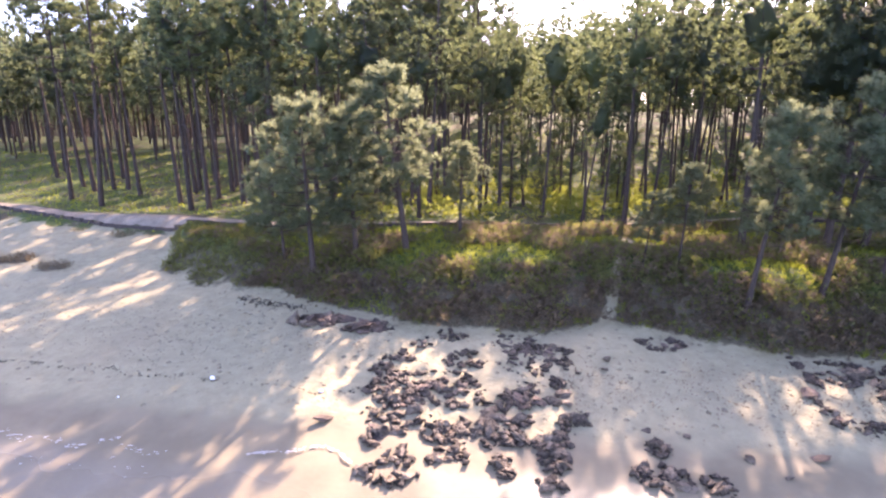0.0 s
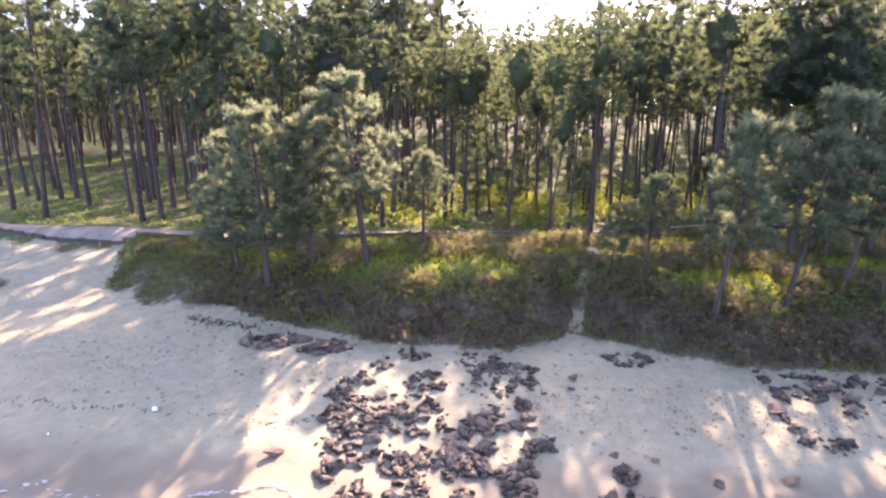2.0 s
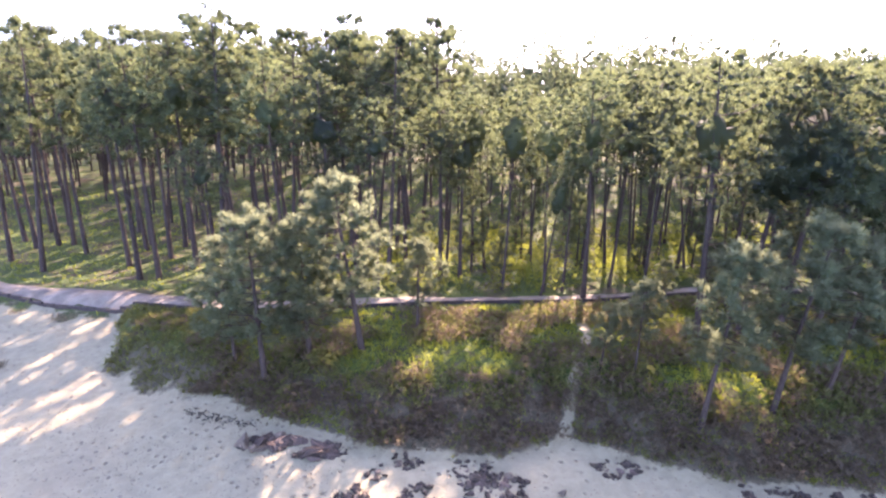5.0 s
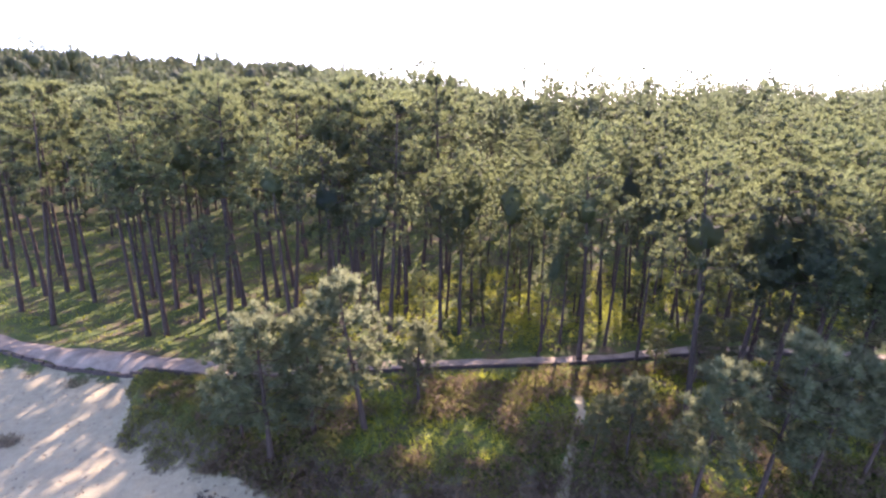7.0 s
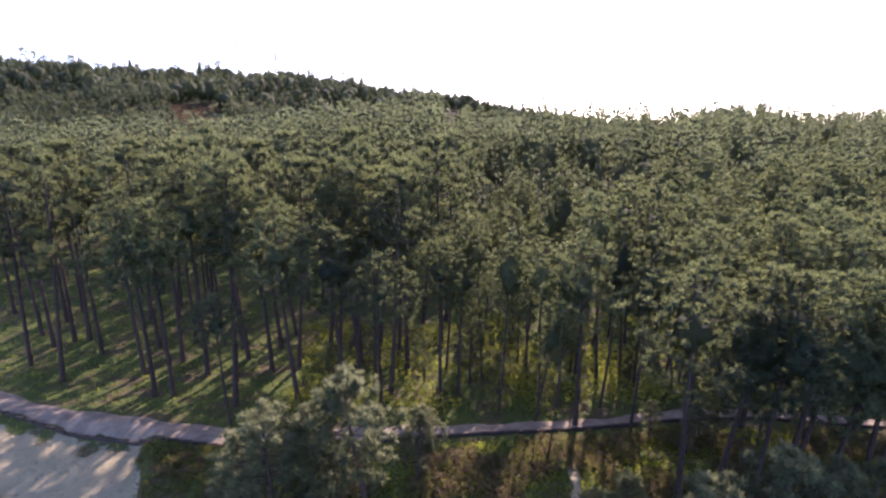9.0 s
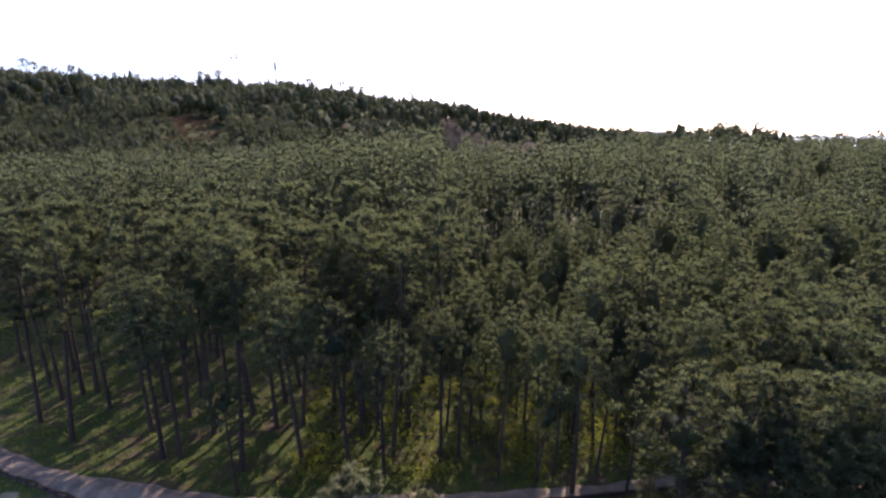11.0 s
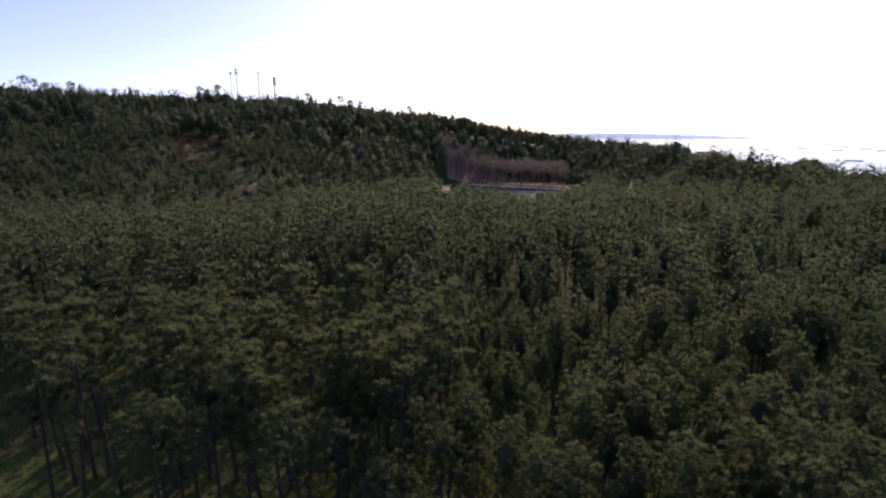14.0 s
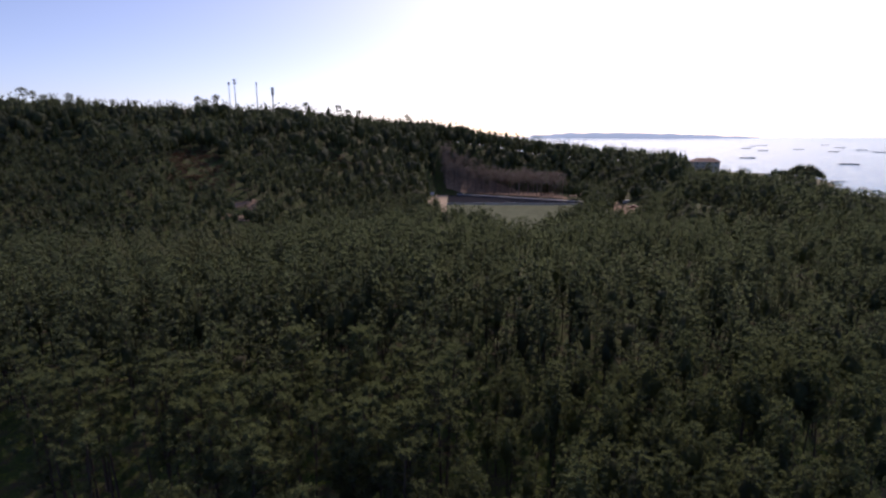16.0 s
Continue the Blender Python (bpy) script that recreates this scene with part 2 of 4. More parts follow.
def toe(x):
    """Where the sand meets the bank, or the turf beside the path."""
    return np.interp(x, (-60, -40, -25, -17.0, -15.9, -15.0, -11.2, -8.1, -5.9, -3, -0.5, 1.8, 4, 6.6, 8.6, 10.5, 12.6, 15.3, 17.3, 40, 90),
                     (45, 39.4, 35.9, 33.9, 32.3, 28.6, 25.9, 25.2, 23.7, 22.4, 21.2, 21, 20.4, 21.4, 20.5, 19.4, 18.5, 18.2, 17.7, 15, 10))


def lane(x):
    """Middle of the footpath."""
    return np.interp(x, (-80, -45, -28, -22, -14.8, -10.2, 0, 9, 17.5, 24, 40, 90), (62, 48, 39.3, 36.7, 34.9, 33.9, 33.9, 34.5, 35.0, 34.9, 32, 26))


def coast_x(y):
    return np.interp(y, (-100, 0, 200, 259, 350, 400, 446, 480, 505, 560, 700, 900), (300, 260, 235, 240, 285, 330, 376, 392, 388, 360, 345, 200))


def ground(x, y):
    x, y = np.asarray(x, float), np.asarray(y, float)
    beach = -3.2 + 0.15 * (y - 14.5) + 0.02 * np.clip(x, -60, 60)
    beach = np.minimum(beach, 0.0)
    swell = 0.10 * np.sin(x * 0.31 + 1.3 * np.sin(y * 0.23)) + 0.08 * np.sin(y * 0.47 + x * 0.13)
    side = smooth(x, -40, 10)
    side2 = smooth(x / np.maximum(y, 30), 0.34, 0.5)
    crest = (4.6 + 4.4 * side + 0.8 * side2) * smooth(y, 42, 98) * (1 - 0.85 * smooth(y, 108, 165 + 50 * side2))
    hx = np.interp(x, (-500, -330, -214, -180, -110, -45, -7, 34, 78, 124, 174, 226, 250, 330), (40, 46, 48, 46, 44.5, 41, 37.5, 33, 26.6, 19.5, 14.5, 11.0, 2, 0))
    foot = np.interp(x, (-200, -60, 0, 20, 110, 200), (120, 140, 250, 345, 345, 330))
    top = np.interp(x, (-400, -85, 0, 110, 270), (330, 370, 400, 420, 480))
    hill = hx * smooth((y - foot) / (top - foot), 0, 1) * (1 - 0.75 * smooth(y - top, 20, 330))
    hill = hill + 3.2 * smooth(hill, 6, 22) * (np.sin(x * 0.05 + 1.3 * np.sin(y * 0.027)) * np.sin(y * 0.055 + 0.8 * np.sin(x * 0.03)) - 0.2) * smooth(top - y, -5, 50)
    pitch = smooth(x / np.maximum(y, 50), 0.03, 0.06) * (1 - smooth(x, 125, 150)) * smooth(y, 168, 180) * (1 - smooth(y, 345, 352))
    land = (swell + crest + hill) * (1 - pitch) + 2.0 * pitch
    # a wooded knoll beside the yard, and the spur that runs out towards the coast
    land = land + 16.0 * np.exp(-((x - 147) / np.where(x < 147, 14, 12)) ** 2 - ((y - 302) / 34) ** 2)
    lean = np.clip(x / np.maximum(y, 30) - 0.55, 0, 0.3)
    land = land + np.interp(x / np.maximum(y, 30), (0.45, 0.55, 0.7, 0.88), (15.5, 14.8, 7.4, 4.3)) * np.exp(-((y - 183 + 95 * lean) / 27) ** 2) * smooth(x / np.maximum(y, 30), 0.44, 0.55)
    z = beach + (land - beach) * smooth(y - toe(x), -0.15, 2.0 + 2.2 * smooth(x, -18, -10))
    sea = smooth(coast_x(y) - x, -10, 30) * smooth(900 - y, 0, 60)
    near = np.clip(beach, -9, 0)
    z = np.where(y > 60, z * sea + (1 - sea) * -9, z)
    return np.where(y < 14, near, z)


def yard_edge(x):
    """Where the open yard meets the slope of bare trees."""
    return np.interp(x, (8, 29, 95, 112), (356, 351, 307, 297))


def turf(x, y):
    """1 on turf, 0 on open sand and on the small trail through the bank."""
    d = y - toe(x)
    soft = 0.9 * (1 - smooth(x, -13, -7))
    t = smooth(d + soft * np.sin(1.9 * x + 0.7 * y) * np.sin(1.3 * y - 0.4 * x), -0.4 - soft, 0.8 + soft)
    trail_x = np.interp(y, (21, 22.3, 23.7, 26, 28, 31), (6.6, 7.1, 7.75, 8.9, 9.7, 10.0))
    trail = (1 - smooth(np.abs(x - trail_x), 0.1, 0.42)) * (y > 20) * (y < 31)
    for cx, cy, rx, ry in ((-20.1, 34.2, 1.0, 0.9), (-24.2, 29.9, 1.7, 0.8), (-21.0, 28.7, 1.2, 0.7)):
        t = np.maximum(t, 0.62 - 0.62 * smooth(np.hypot((x - cx) / rx, (y - cy) / ry), 0.6, 1.2))
    shore = smooth(x - coast_x(y) + 46, 0, 8) * (y > 380)
    return t * (1 - trail) * (1 - shore)


def stretch(a, b, near, far, grow):
    """Grid lines: dense between near[0] and near[1], wider and wider outside."""
    mid = list(np.arange(near[0], near[1] + near[2], near[2]))
    lo, step = [near[0]], near[2]
    while lo[-1] > a:
        step *= grow
        lo.append(max(a, lo[-1] - min(step, far)))
    hi, step = [mid[-1]], near[2]
    while hi[-1] < b:
        step *= grow
        hi.append(min(b, hi[-1] + min(step, far)))
    return np.array(lo[:0:-1] + mid + hi[1:])


def sheet(name, xs, ys, zfun, mat, smooth_it=True):
    X, Y = np.meshgrid(xs, ys)
    V = np.stack([X, Y, zfun(X, Y)], -1).reshape(-1, 3)
    nx, ny = len(xs), len(ys)
    i = (np.arange(ny - 1)[:, None] * nx + np.arange(nx - 1)[None]).ravel()
    F = np.stack([i, i + 1, i + 1 + nx, i + nx], -1)
    return mesh_from(name, V, F, mat, smooth_it), X, Y


gx = stretch(-900, 900, (-34, 32, 0.4), 14, 1.12)
gy = stretch(-60, 1000, (10, 42, 0.4), 12, 1.10)
me, X, Y = sheet("ground", gx, gy, lambda x, y: ground(x, y) + np.where((y < 42) & (y > 8), 0.035 * np.sin(2.9 * x + np.sin(1.7 * y)) * np.sin(2.3 * y + np.sin(1.3 * x)), 0), SAND)
at = me.attributes.new("turf", "FLOAT", "POINT")
at.data.foreach_set("value", turf(X, Y).ravel().astype(np.float32))
tagged(new("ground", me), "pale beach sand rising to a grassy pine terrace and hill", "ground", kind="structure")

# open sea, to the horizon
rad = np.concatenate([[0.0], np.geomspace(6, 4950, 60)])
ang = np.linspace(0, 2 * math.pi, 97)[:-1]
RR, AA = np.meshgrid(rad[1:], ang, indexing="ij")
V = np.concatenate([[[0, 0, SEA_Z]], np.stack([RR * np.cos(AA), RR * np.sin(AA), SEA_Z + 16 * smooth(RR, 2500, 4950) ** 2], -1).reshape(-1, 3)])
n = len(ang)
F = [(0, 1 + i, 1 + (i + 1) % n, 1 + (i + 1) % n) for i in range(n)]
tri = [(0, 1 + i, 1 + (i + 1) % n) for i in range(n)]
quads = [(1 + j * n + i, 1 + (j + 1) * n + i, 1 + (j + 1) * n + (i + 1) % n, 1 + j * n + (i + 1) % n) for j in range(len(rad) - 2) for i in range(n)]
F = [t for t in tri] + [t for q in quads for t in ((q[0], q[1], q[2]), (q[0], q[2], q[3]))]
tagged(new("water", mesh_from("water", V, F, SEA, True)), "calm pale blue sea reaching to the horizon", "sea", kind="structure")

# footpath with its dark edging
px = np.arange(-60, 60.1, 0.4)
rows = 7
V, F = [], []
for x in px:
    c = float(lane(x))
    for j in range(rows):
        u = j / (rows - 1) * 2 - 1
        wv = 0.98 - 0.42 * float(smooth(x, -6, 8)) + 0.12 * math.sin(x * 1.7) + 0.1 * math.sin(x * 0.63 + 2)
        y = c + u * wv
        V.append((x, y, float(ground(x, y)) + 0.06 - 0.05 * abs(u) ** 3))
for i in range(len(px) - 1):
    for j in range(rows - 1):
        a = i * rows + j
        F.append((a, a + rows, a + rows + 1, a + 1))
tagged(new("path", mesh_from("path", V, F, PATH, True)), "trodden pale sand footpath along the wood's edge", "path", kind="structure")


def edging_piece(length):
    bm = bmesh.new()
    box(bm, -length / 2, length / 2, -0.09, 0.09, -0.3, 0.2, 0.03)
    for v in bm.verts:
        v.co += Vector((0, 0.02 * math.sin(v.co.x * 7), 0.02 * math.sin(v.co.x * 5 + 1)))
    me = bpy.data.meshes.new("edging_piece")
    bm.to_mesh(me)
    bm.free()
    me.materials.append(KERB)
    return me


edging = tagged(new("path_edging"), "weathered dark timber edging along the footpath", "edging", kind="structure")
log = edging_piece(0.92)
for i, x in enumerate(np.arange(-34, 45, 0.9)):
    off = 1.2 - 0.5 * float(smooth(x, -6, 8))
    y0, y1 = float(lane(x)) - off, float(lane(x + 0.9)) - off
    ob = new("log", log)
    ob.parent = edging
    ob.matrix_basis = pose(x + 0.45, (y0 + y1) / 2, float(ground(x + 0.45, (y0 + y1) / 2)), 0, 0, math.degrees(math.atan2(y1 - y0, 0.9)))

# ---- pines ----


def unit(v):
    return v / np.maximum(np.linalg.norm(v, axis=-1, keepdims=True), 1e-9)


def tufts(p, d, blades, length, width, spread, r):
    """Tufts of needle bundles: blades from each p, bristling round d."""
    n = len(p)
    D = unit(d[:, None] + spread * r.normal(size=(n, blades, 3)))
    L = length * (0.6 + 0.6 * r.random((n, blades, 1)))
    side = unit(np.cross(D, r.normal(size=D.shape)))
    base = p[:, None] + D * L * 0.08
    mid = base + D * L * 0.55
    W = width * (0.7 + 0.6 * r.random((n, blades, 1)))
    V = np.stack([base, mid + side * W - D * L * 0.1, base + D * L * 0.92], 2).reshape(-1, 3)
    return V, np.arange(len(V)).reshape(-1, 3)


OCTA_V = np.array([(1, 0, 0), (-1, 0, 0), (0, 1, 0), (0, -1, 0), (0, 0, 1), (0, 0, -1)], float)
OCTA_F = np.array([(0, 2, 4), (2, 1, 4), (1, 3, 4), (3, 0, 4), (2, 0, 5), (1, 2, 5), (3, 1, 5), (0, 3, 5)])


def ball(subdivisions):
    bm = bmesh.new()
    bmesh.ops.create_icosphere(bm, subdivisions=subdivisions, radius=1.0)
    v, f = np.array([q.co[:] for q in bm.verts]), np.array([[q.index for q in p.verts] for p in bm.faces])
    bm.free()
    return v, f


BALL, SMALL_BALL = ball(2), ball(1)


def poms(P, D, size, count, blades, length, width, r, core=0.55, ball=None):
    """Round clumps of needles: a dense rounded heart and short tufts that bristle up and out of it."""
    n = len(P)
    v, f = ball or (OCTA_V, OCTA_F)
    k = len(v)
    s = size * (0.65 + 0.7 * r.random((n, 1, 1)))
    q = unit(r.normal(size=(n, k, 3)) * 0.16 + v[None]) * s * core * (0.8 + 0.4 * r.random((n, k, 1))) * np.array([1.0, 1.0, 0.8])
    heart = ((P[:, None] + q).reshape(-1, 3), (f[None] + k * np.arange(n)[:, None, None]).reshape(-1, 3))
    d = unit(r.normal(size=(n, count, 3)) + 0.9 * unit(D)[:, None])
    base = (P[:, None] + d * s * core * 0.8 * np.array([1.0, 1.0, 0.8])).reshape(-1, 3)
    way = unit(d + np.array([0, 0, 0.45])).reshape(-1, 3)
    return join([heart, tufts(base, way, blades, length, width, 0.5, r)])


def tube(points, radii, sides):
    P, R = np.asarray(points, float), np.asarray(radii, float)
    T = unit(np.gradient(P, axis=0))
    ref = np.where(np.abs(T[:, 2:]) > 0.9, [[1.0, 0, 0]], [[0, 0, 1.0]])
    A = unit(np.cross(T, ref))
    B = np.cross(T, A)
    a = np.arange(sides) / sides * 2 * math.pi
    V = (P[:, None] + R[:, None, None] * (A[:, None] * np.cos(a)[None, :, None] + B[:, None] * np.sin(a)[None, :, None])).reshape(-1, 3)
    F = []
    for i in range(len(P) - 1):
        for j in range(sides):
            q = (i * sides + j, i * sides + (j + 1) % sides, (i + 1) * sides + (j + 1) % sides, (i + 1) * sides + j)
            F += [(q[0], q[1], q[2]), (q[0], q[2], q[3])]
    return V, np.array(F)


def join(pieces):
    V, F, o = [], [], 0
    for v, f in pieces:
        V.append(v)
        F.append(np.asarray(f) + o)
        o += len(v)
    return np.concatenate(V), np.concatenate(F)


def pine_arrays(seed, height, crown_from, radius, levels, per_level, per_branch, size, count, blades, length, width, girth, sides=7, dead=6, dome=2.4, low=0.5, gaps=0.12):
    r = np.random.default_rng(seed)

    def axis(u):
        w = np.array([0.12 * math.sin(3 * u + seed), 0.12 * math.cos(2.3 * u + seed), 0]) * height * 0.12
        return np.array([0, 0, height * u]) + w * u

    us = np.linspace(0, 0.97, 9)
    rad = girth * (1 - 0.85 * us) + 0.25 * girth * np.exp(-us * 18)
    pts = np.array([axis(u) for u in us])
    pts[0, 2] -= 0.3
    stem, wood, P, D = tube(pts, rad, sides), [], [], []
    for i in range(levels):
        v = (i + 0.5 * r.random()) / levels
        u = crown_from + (0.96 - crown_from) * v
        reach = radius * (low + (1 - low) * min(1, v / 0.3)) * max(0.12, 1 - v ** dome) ** 0.55
        turn0 = r.random() * 6.28
        for j in range(per_level):
            if r.random() < gaps:
                continue
            a = turn0 + j * 6.283 / per_level + r.normal() * 0.3
            ln = reach * (0.55 + 0.55 * r.random())
            s = axis(u)
            e = s + np.array([math.cos(a) * ln, math.sin(a) * ln, (0.15 + 0.4 * v) * ln])
            m = (s + e) / 2 + np.array([0, 0, -0.1 * ln])
            wood.append(tube([s, m, e], [girth * 0.24 * (1.1 - v * 0.7), girth * 0.16, girth * 0.06], 3))
            for k in range(per_branch):
                w = 1.0 - 0.6 * k / max(1, per_branch) * (0.7 + 0.6 * r.random())
                q = (1 - w) ** 2 * s + 2 * w * (1 - w) * m + w * w * e
                q = q + r.normal(size=3) * np.array([0.16, 0.16, 0.08]) * ln * (1 if k else 0.2) + np.array([0, 0, 0.1])
                P.append(q)
                D.append(np.array([math.cos(a) * 0.3, math.sin(a) * 0.3, 0.9]))
    for k in range(3):
        P.append(axis(0.97) + r.normal(size=3) * np.array([0.25, 0.25, 0.15]))
        D.append(np.array([0, 0, 1.0]))
    for i in range(dead):
        u = crown_from * (0.35 + 0.6 * r.random())
        a, ln = r.random() * 6.28, radius * (0.3 + 0.5 * r.random())
        s = axis(u)
        wood.append(tube([s, s + np.array([math.cos(a) * ln * 0.5, math.sin(a) * ln * 0.5, 0.05 * ln]), s + np.array([math.cos(a) * ln, math.sin(a) * ln, -0.1 * ln])], [girth * 0.12, girth * 0.08, girth * 0.03], 3))
    return stem, join(wood), poms(np.array(P), np.array(D), size, count, blades, length, width, r, 0.38)


def domed_crown(seed, low, top, radius, clumps, puff, tips, blades, length, width, body, heart):
    """A rounded, lobed crown: a dense dark body with puffs of needles over its upper side."""
    r = np.random.default_rng(seed + 40)
    blunt = (3.4, 4.6, 2.6, 4.0, 3.0, 5.0)[seed % 6]

    def hull(d, fill):
        lobes = np.array([noise.noise(Vector(q * 1.7) + Vector((seed * 7.1, 0, 0))) + 0.5 * noise.noise(Vector(q * 3.6) + Vector((0, seed * 3.3, 0))) for q in d])
        up = d[:, 2] * 0.5 + 0.5
        taper = np.clip(1 - up ** blunt, 0.03, 1) ** 0.6 * (0.35 + 0.65 * np.minimum(1, up / 0.35))
        flatd = unit(d * [1, 1, 0])
        return flatd * (radius * taper * fill * (1 + 0.6 * lobes))[:, None] + np.stack([0 * up, 0 * up, low + (top - low) * (0.5 + (up - 0.5) * np.minimum(fill * 1.08, 1)) * (1 + 0.14 * lobes)], -1)

    v, f = body
    v = unit(v + 0.16 * r.normal(size=v.shape))
    z = 1 - 1.94 * ((np.arange(clumps) + 0.5) / clumps) ** 1.2
    a = np.arange(clumps) * 2.39996 + r.random(clumps) * 0.8
    d = np.stack([np.cos(a) * np.sqrt(1 - z * z), np.sin(a) * np.sqrt(1 - z * z), z], -1)
    P = hull(d, np.where(np.arange(clumps) % 4 == 3, 0.58, 0.90)) + 0.07 * radius * r.normal(size=d.shape) * [1, 1, 0.6]
    D = unit(d * [0.7, 0.7, 0.2] + [0, 0, 0.75])
    return join([(hull(v, heart * (0.55 + 0.75 * r.random(len(v)))), f), poms(P, D, puff, tips, blades, length, width, r, 0.40)])


def simple_tree(seed, height, crown_from, radius, clumps, puff, tips, blades, length, width, sides, segs, girth, body, heart):
    """A far pine; some crowns broad and domed, some slender."""
    broad = (1.0, 1.3, 0.8, 1.15, 0.9, 1.45)[seed % 6]
    radius, height = radius * broad, height * (1.10 - 0.10 * broad)
    stem = tube([(0, 0, height * u - 0.3) for u in np.linspace(0, 0.9, segs)], girth * (1 - 0.8 * np.linspace(0, 1, segs)), sides)
    return stem, domed_crown(seed, height * crown_from, height * 0.95, radius, clumps, puff, tips, blades, length, width, body, heart)


def pine(name, label, group, needles=NEEDLE, dome_crown=None, **kw):
    t, w, c = pine_arrays(**kw)
    if dome_crown:
        c = domed_crown(kw["seed"], kw["height"] * kw["crown_from"], kw["height"] * 0.97, kw["radius"], *dome_crown[:-1], BALL, dome_crown[-1])
    root = new(name)
    tagged(root, label, "pine tree", group)
    part("trunk", mesh_from("trunk", *join([t, w]), BARK, True), None, root)
    part("crown", mesh_from("crown", *c, needles, True), None, root)
    return root


TALL = "tall pines of the wood's edge"
tall_label = "tall maritime pine with bare trunk and high needle crown"
slim_label = "slim plantation pine with narrow crown over leaf litter"
tall = [pine("pine_tree", tall_label, TALL, seed=s, height=15.0, crown_from=(0.50, 0.55, 0.46, 0.53, 0.58)[s % 5], radius=2.3 + 0.25 * (s % 3), levels=9, per_level=5,
             per_branch=5, size=0.44, count=8, blades=6, length=0.34, width=0.034, girth=0.16, dead=12, gaps=0.42) for s in (10, 11, 12, 13, 14)]
# edge trees: wide domed crowns on long bare stems
leafy = [pine("pine_tree", "pine with a wide domed crown leaning over the path", TALL, dome_crown=(180, 0.35, 7, 5, 0.29, 0.034, 0.27), seed=s, height=14.0, crown_from=(0.54, 0.62, 0.58, 0.50)[s % 4], radius=2.3 + 0.2 * (s % 3), levels=5, per_level=5,
              per_branch=1, size=0.5, count=2, blades=2, length=0.3, width=0.04, girth=0.17, dead=16, gaps=0.4, low=0.7, dome=2.8) for s in (20, 21, 22, 23)]
broad = [pine("pine_tree", "broad pine with a deep rounded crown above the path", TALL, dome_crown=(330, 0.38, 7, 5, 0.30, 0.036, 0.46), seed=s, height=14.0, crown_from=(0.40, 0.46, 0.36, 0.43)[s % 4], radius=2.7 + 0.25 * (s % 3), levels=6, per_level=5,
              per_branch=1, size=0.5, count=2, blades=2, length=0.3, width=0.04, girth=0.17, dead=14, gaps=0.3, low=0.7, dome=2.8) for s in (24, 25, 26, 27)]
slim = [pine("pine_tree", slim_label, "plantation pines", dome_crown=(122, 0.35, 6, 4, 0.30, 0.040, 0.42), seed=s, height=13.5, crown_from=(0.48, 0.58, 0.42, 0.54, 0.50)[s % 5], radius=(1.5, 1.75, 1.35, 1.6, 1.95)[s % 5],
             levels=3, per_level=4, per_branch=1, size=0.5, count=2, blades=2, length=0.3, width=0.05, girth=0.11, dead=12, sides=6, gaps=0.38) for s in (31, 32, 33, 34, 35)]

# the trees of the edge that stand out: x, y, height, lean towards the sea
EDGE_WEST = [(-18.5, 40.2, 16.0, 4.0), (-17.1, 40.0, 15.4, 3.5), (-21.2, 44.3, 17.6, 1.0), (-22.0, 49.0, 18.0, 0.5), (-18.8, 46.1, 17.8, 0.5), (-19.0, 49.7, 18.3, 0.0),
             (-31.2, 46.1, 17.5, 1.0), (-31.4, 49.6, 18.2, 0.5), (-30.1, 50.4, 18.2, 0.3), (-28.9, 50.6, 18.4, 0.3), (-13.2, 42.2, 17.0, 2.4), (-15.8, 43.4, 17.2, 1.0),
             (-7.7, 38.6, 15.4, 2.2), (-11.6, 35.6, 10.2, 2.8), (-1.6, 36.5, 12.6, 3.0), (-4.2, 38.2, 14.2, 2.0), (-6.5, 46.5, 18.0, 1.6), (-4.6, 48.0, 18.0, 1.0),
             (-5.4, 43.8, 17.4, 0.8), (-8.8, 44.4, 17.6, 0.8), (-10.8, 43.8, 17.2, 1.0), (-0.6, 45.2, 17.6, 0.8)]
EDGE_MIDDLE = [(1.5, 51.0, 18.2, 0.5), (3.3, 42.6, 11.4, 1.5), (-2.4, 43.3, 16.6, 1.0), (-3.6, 42.6, 15.0, 1.0), (2.6, 38.3, 12.4, 0.5), (4.0, 38.9, 11.6, -1.0), (6.6, 36.4, 13.2, -0.8),
               (8.9, 35.2, 9.4, 2.4), (9.3, 36.0, 12.6, 0.6), (10.6, 36.2, 12.8, -0.6), (11.5, 34.6, 13.8, 2.6), (13.9, 36.6, 14.0, 1.2), (14.8, 33.4, 14.3, 1.6)]
EDGE_EAST = [(14.6, 26.4, 14.0, 2.2), (16.9, 26.8, 13.7, 2.0), (18.6, 26.2, 13.3, 2.0), (20.6, 26.4, 13.3, 2.0), (22.4, 26.0, 12.8, 2.0), (24.8, 25.6, 12.4, 2.0),
             (18.4, 33.0, 14.2, 1.0), (22.2, 33.2, 14.6, 0.8), (26.2, 33.0, 14.8, 1.0), (29.5, 32.4, 15.0, 1.0), (23.6, 30.2, 14.2, 1.4), (27.4, 29.0, 13.2, 1.5), (30.5, 27.0, 12.8, 1.5),
             (34.0, 30.4, 13.5, 1.0), (33.5, 24.5, 12.3, 1.0)]
EDGE = EDGE_WEST + EDGE_MIDDLE + EDGE_EAST
placed = []
first = {}


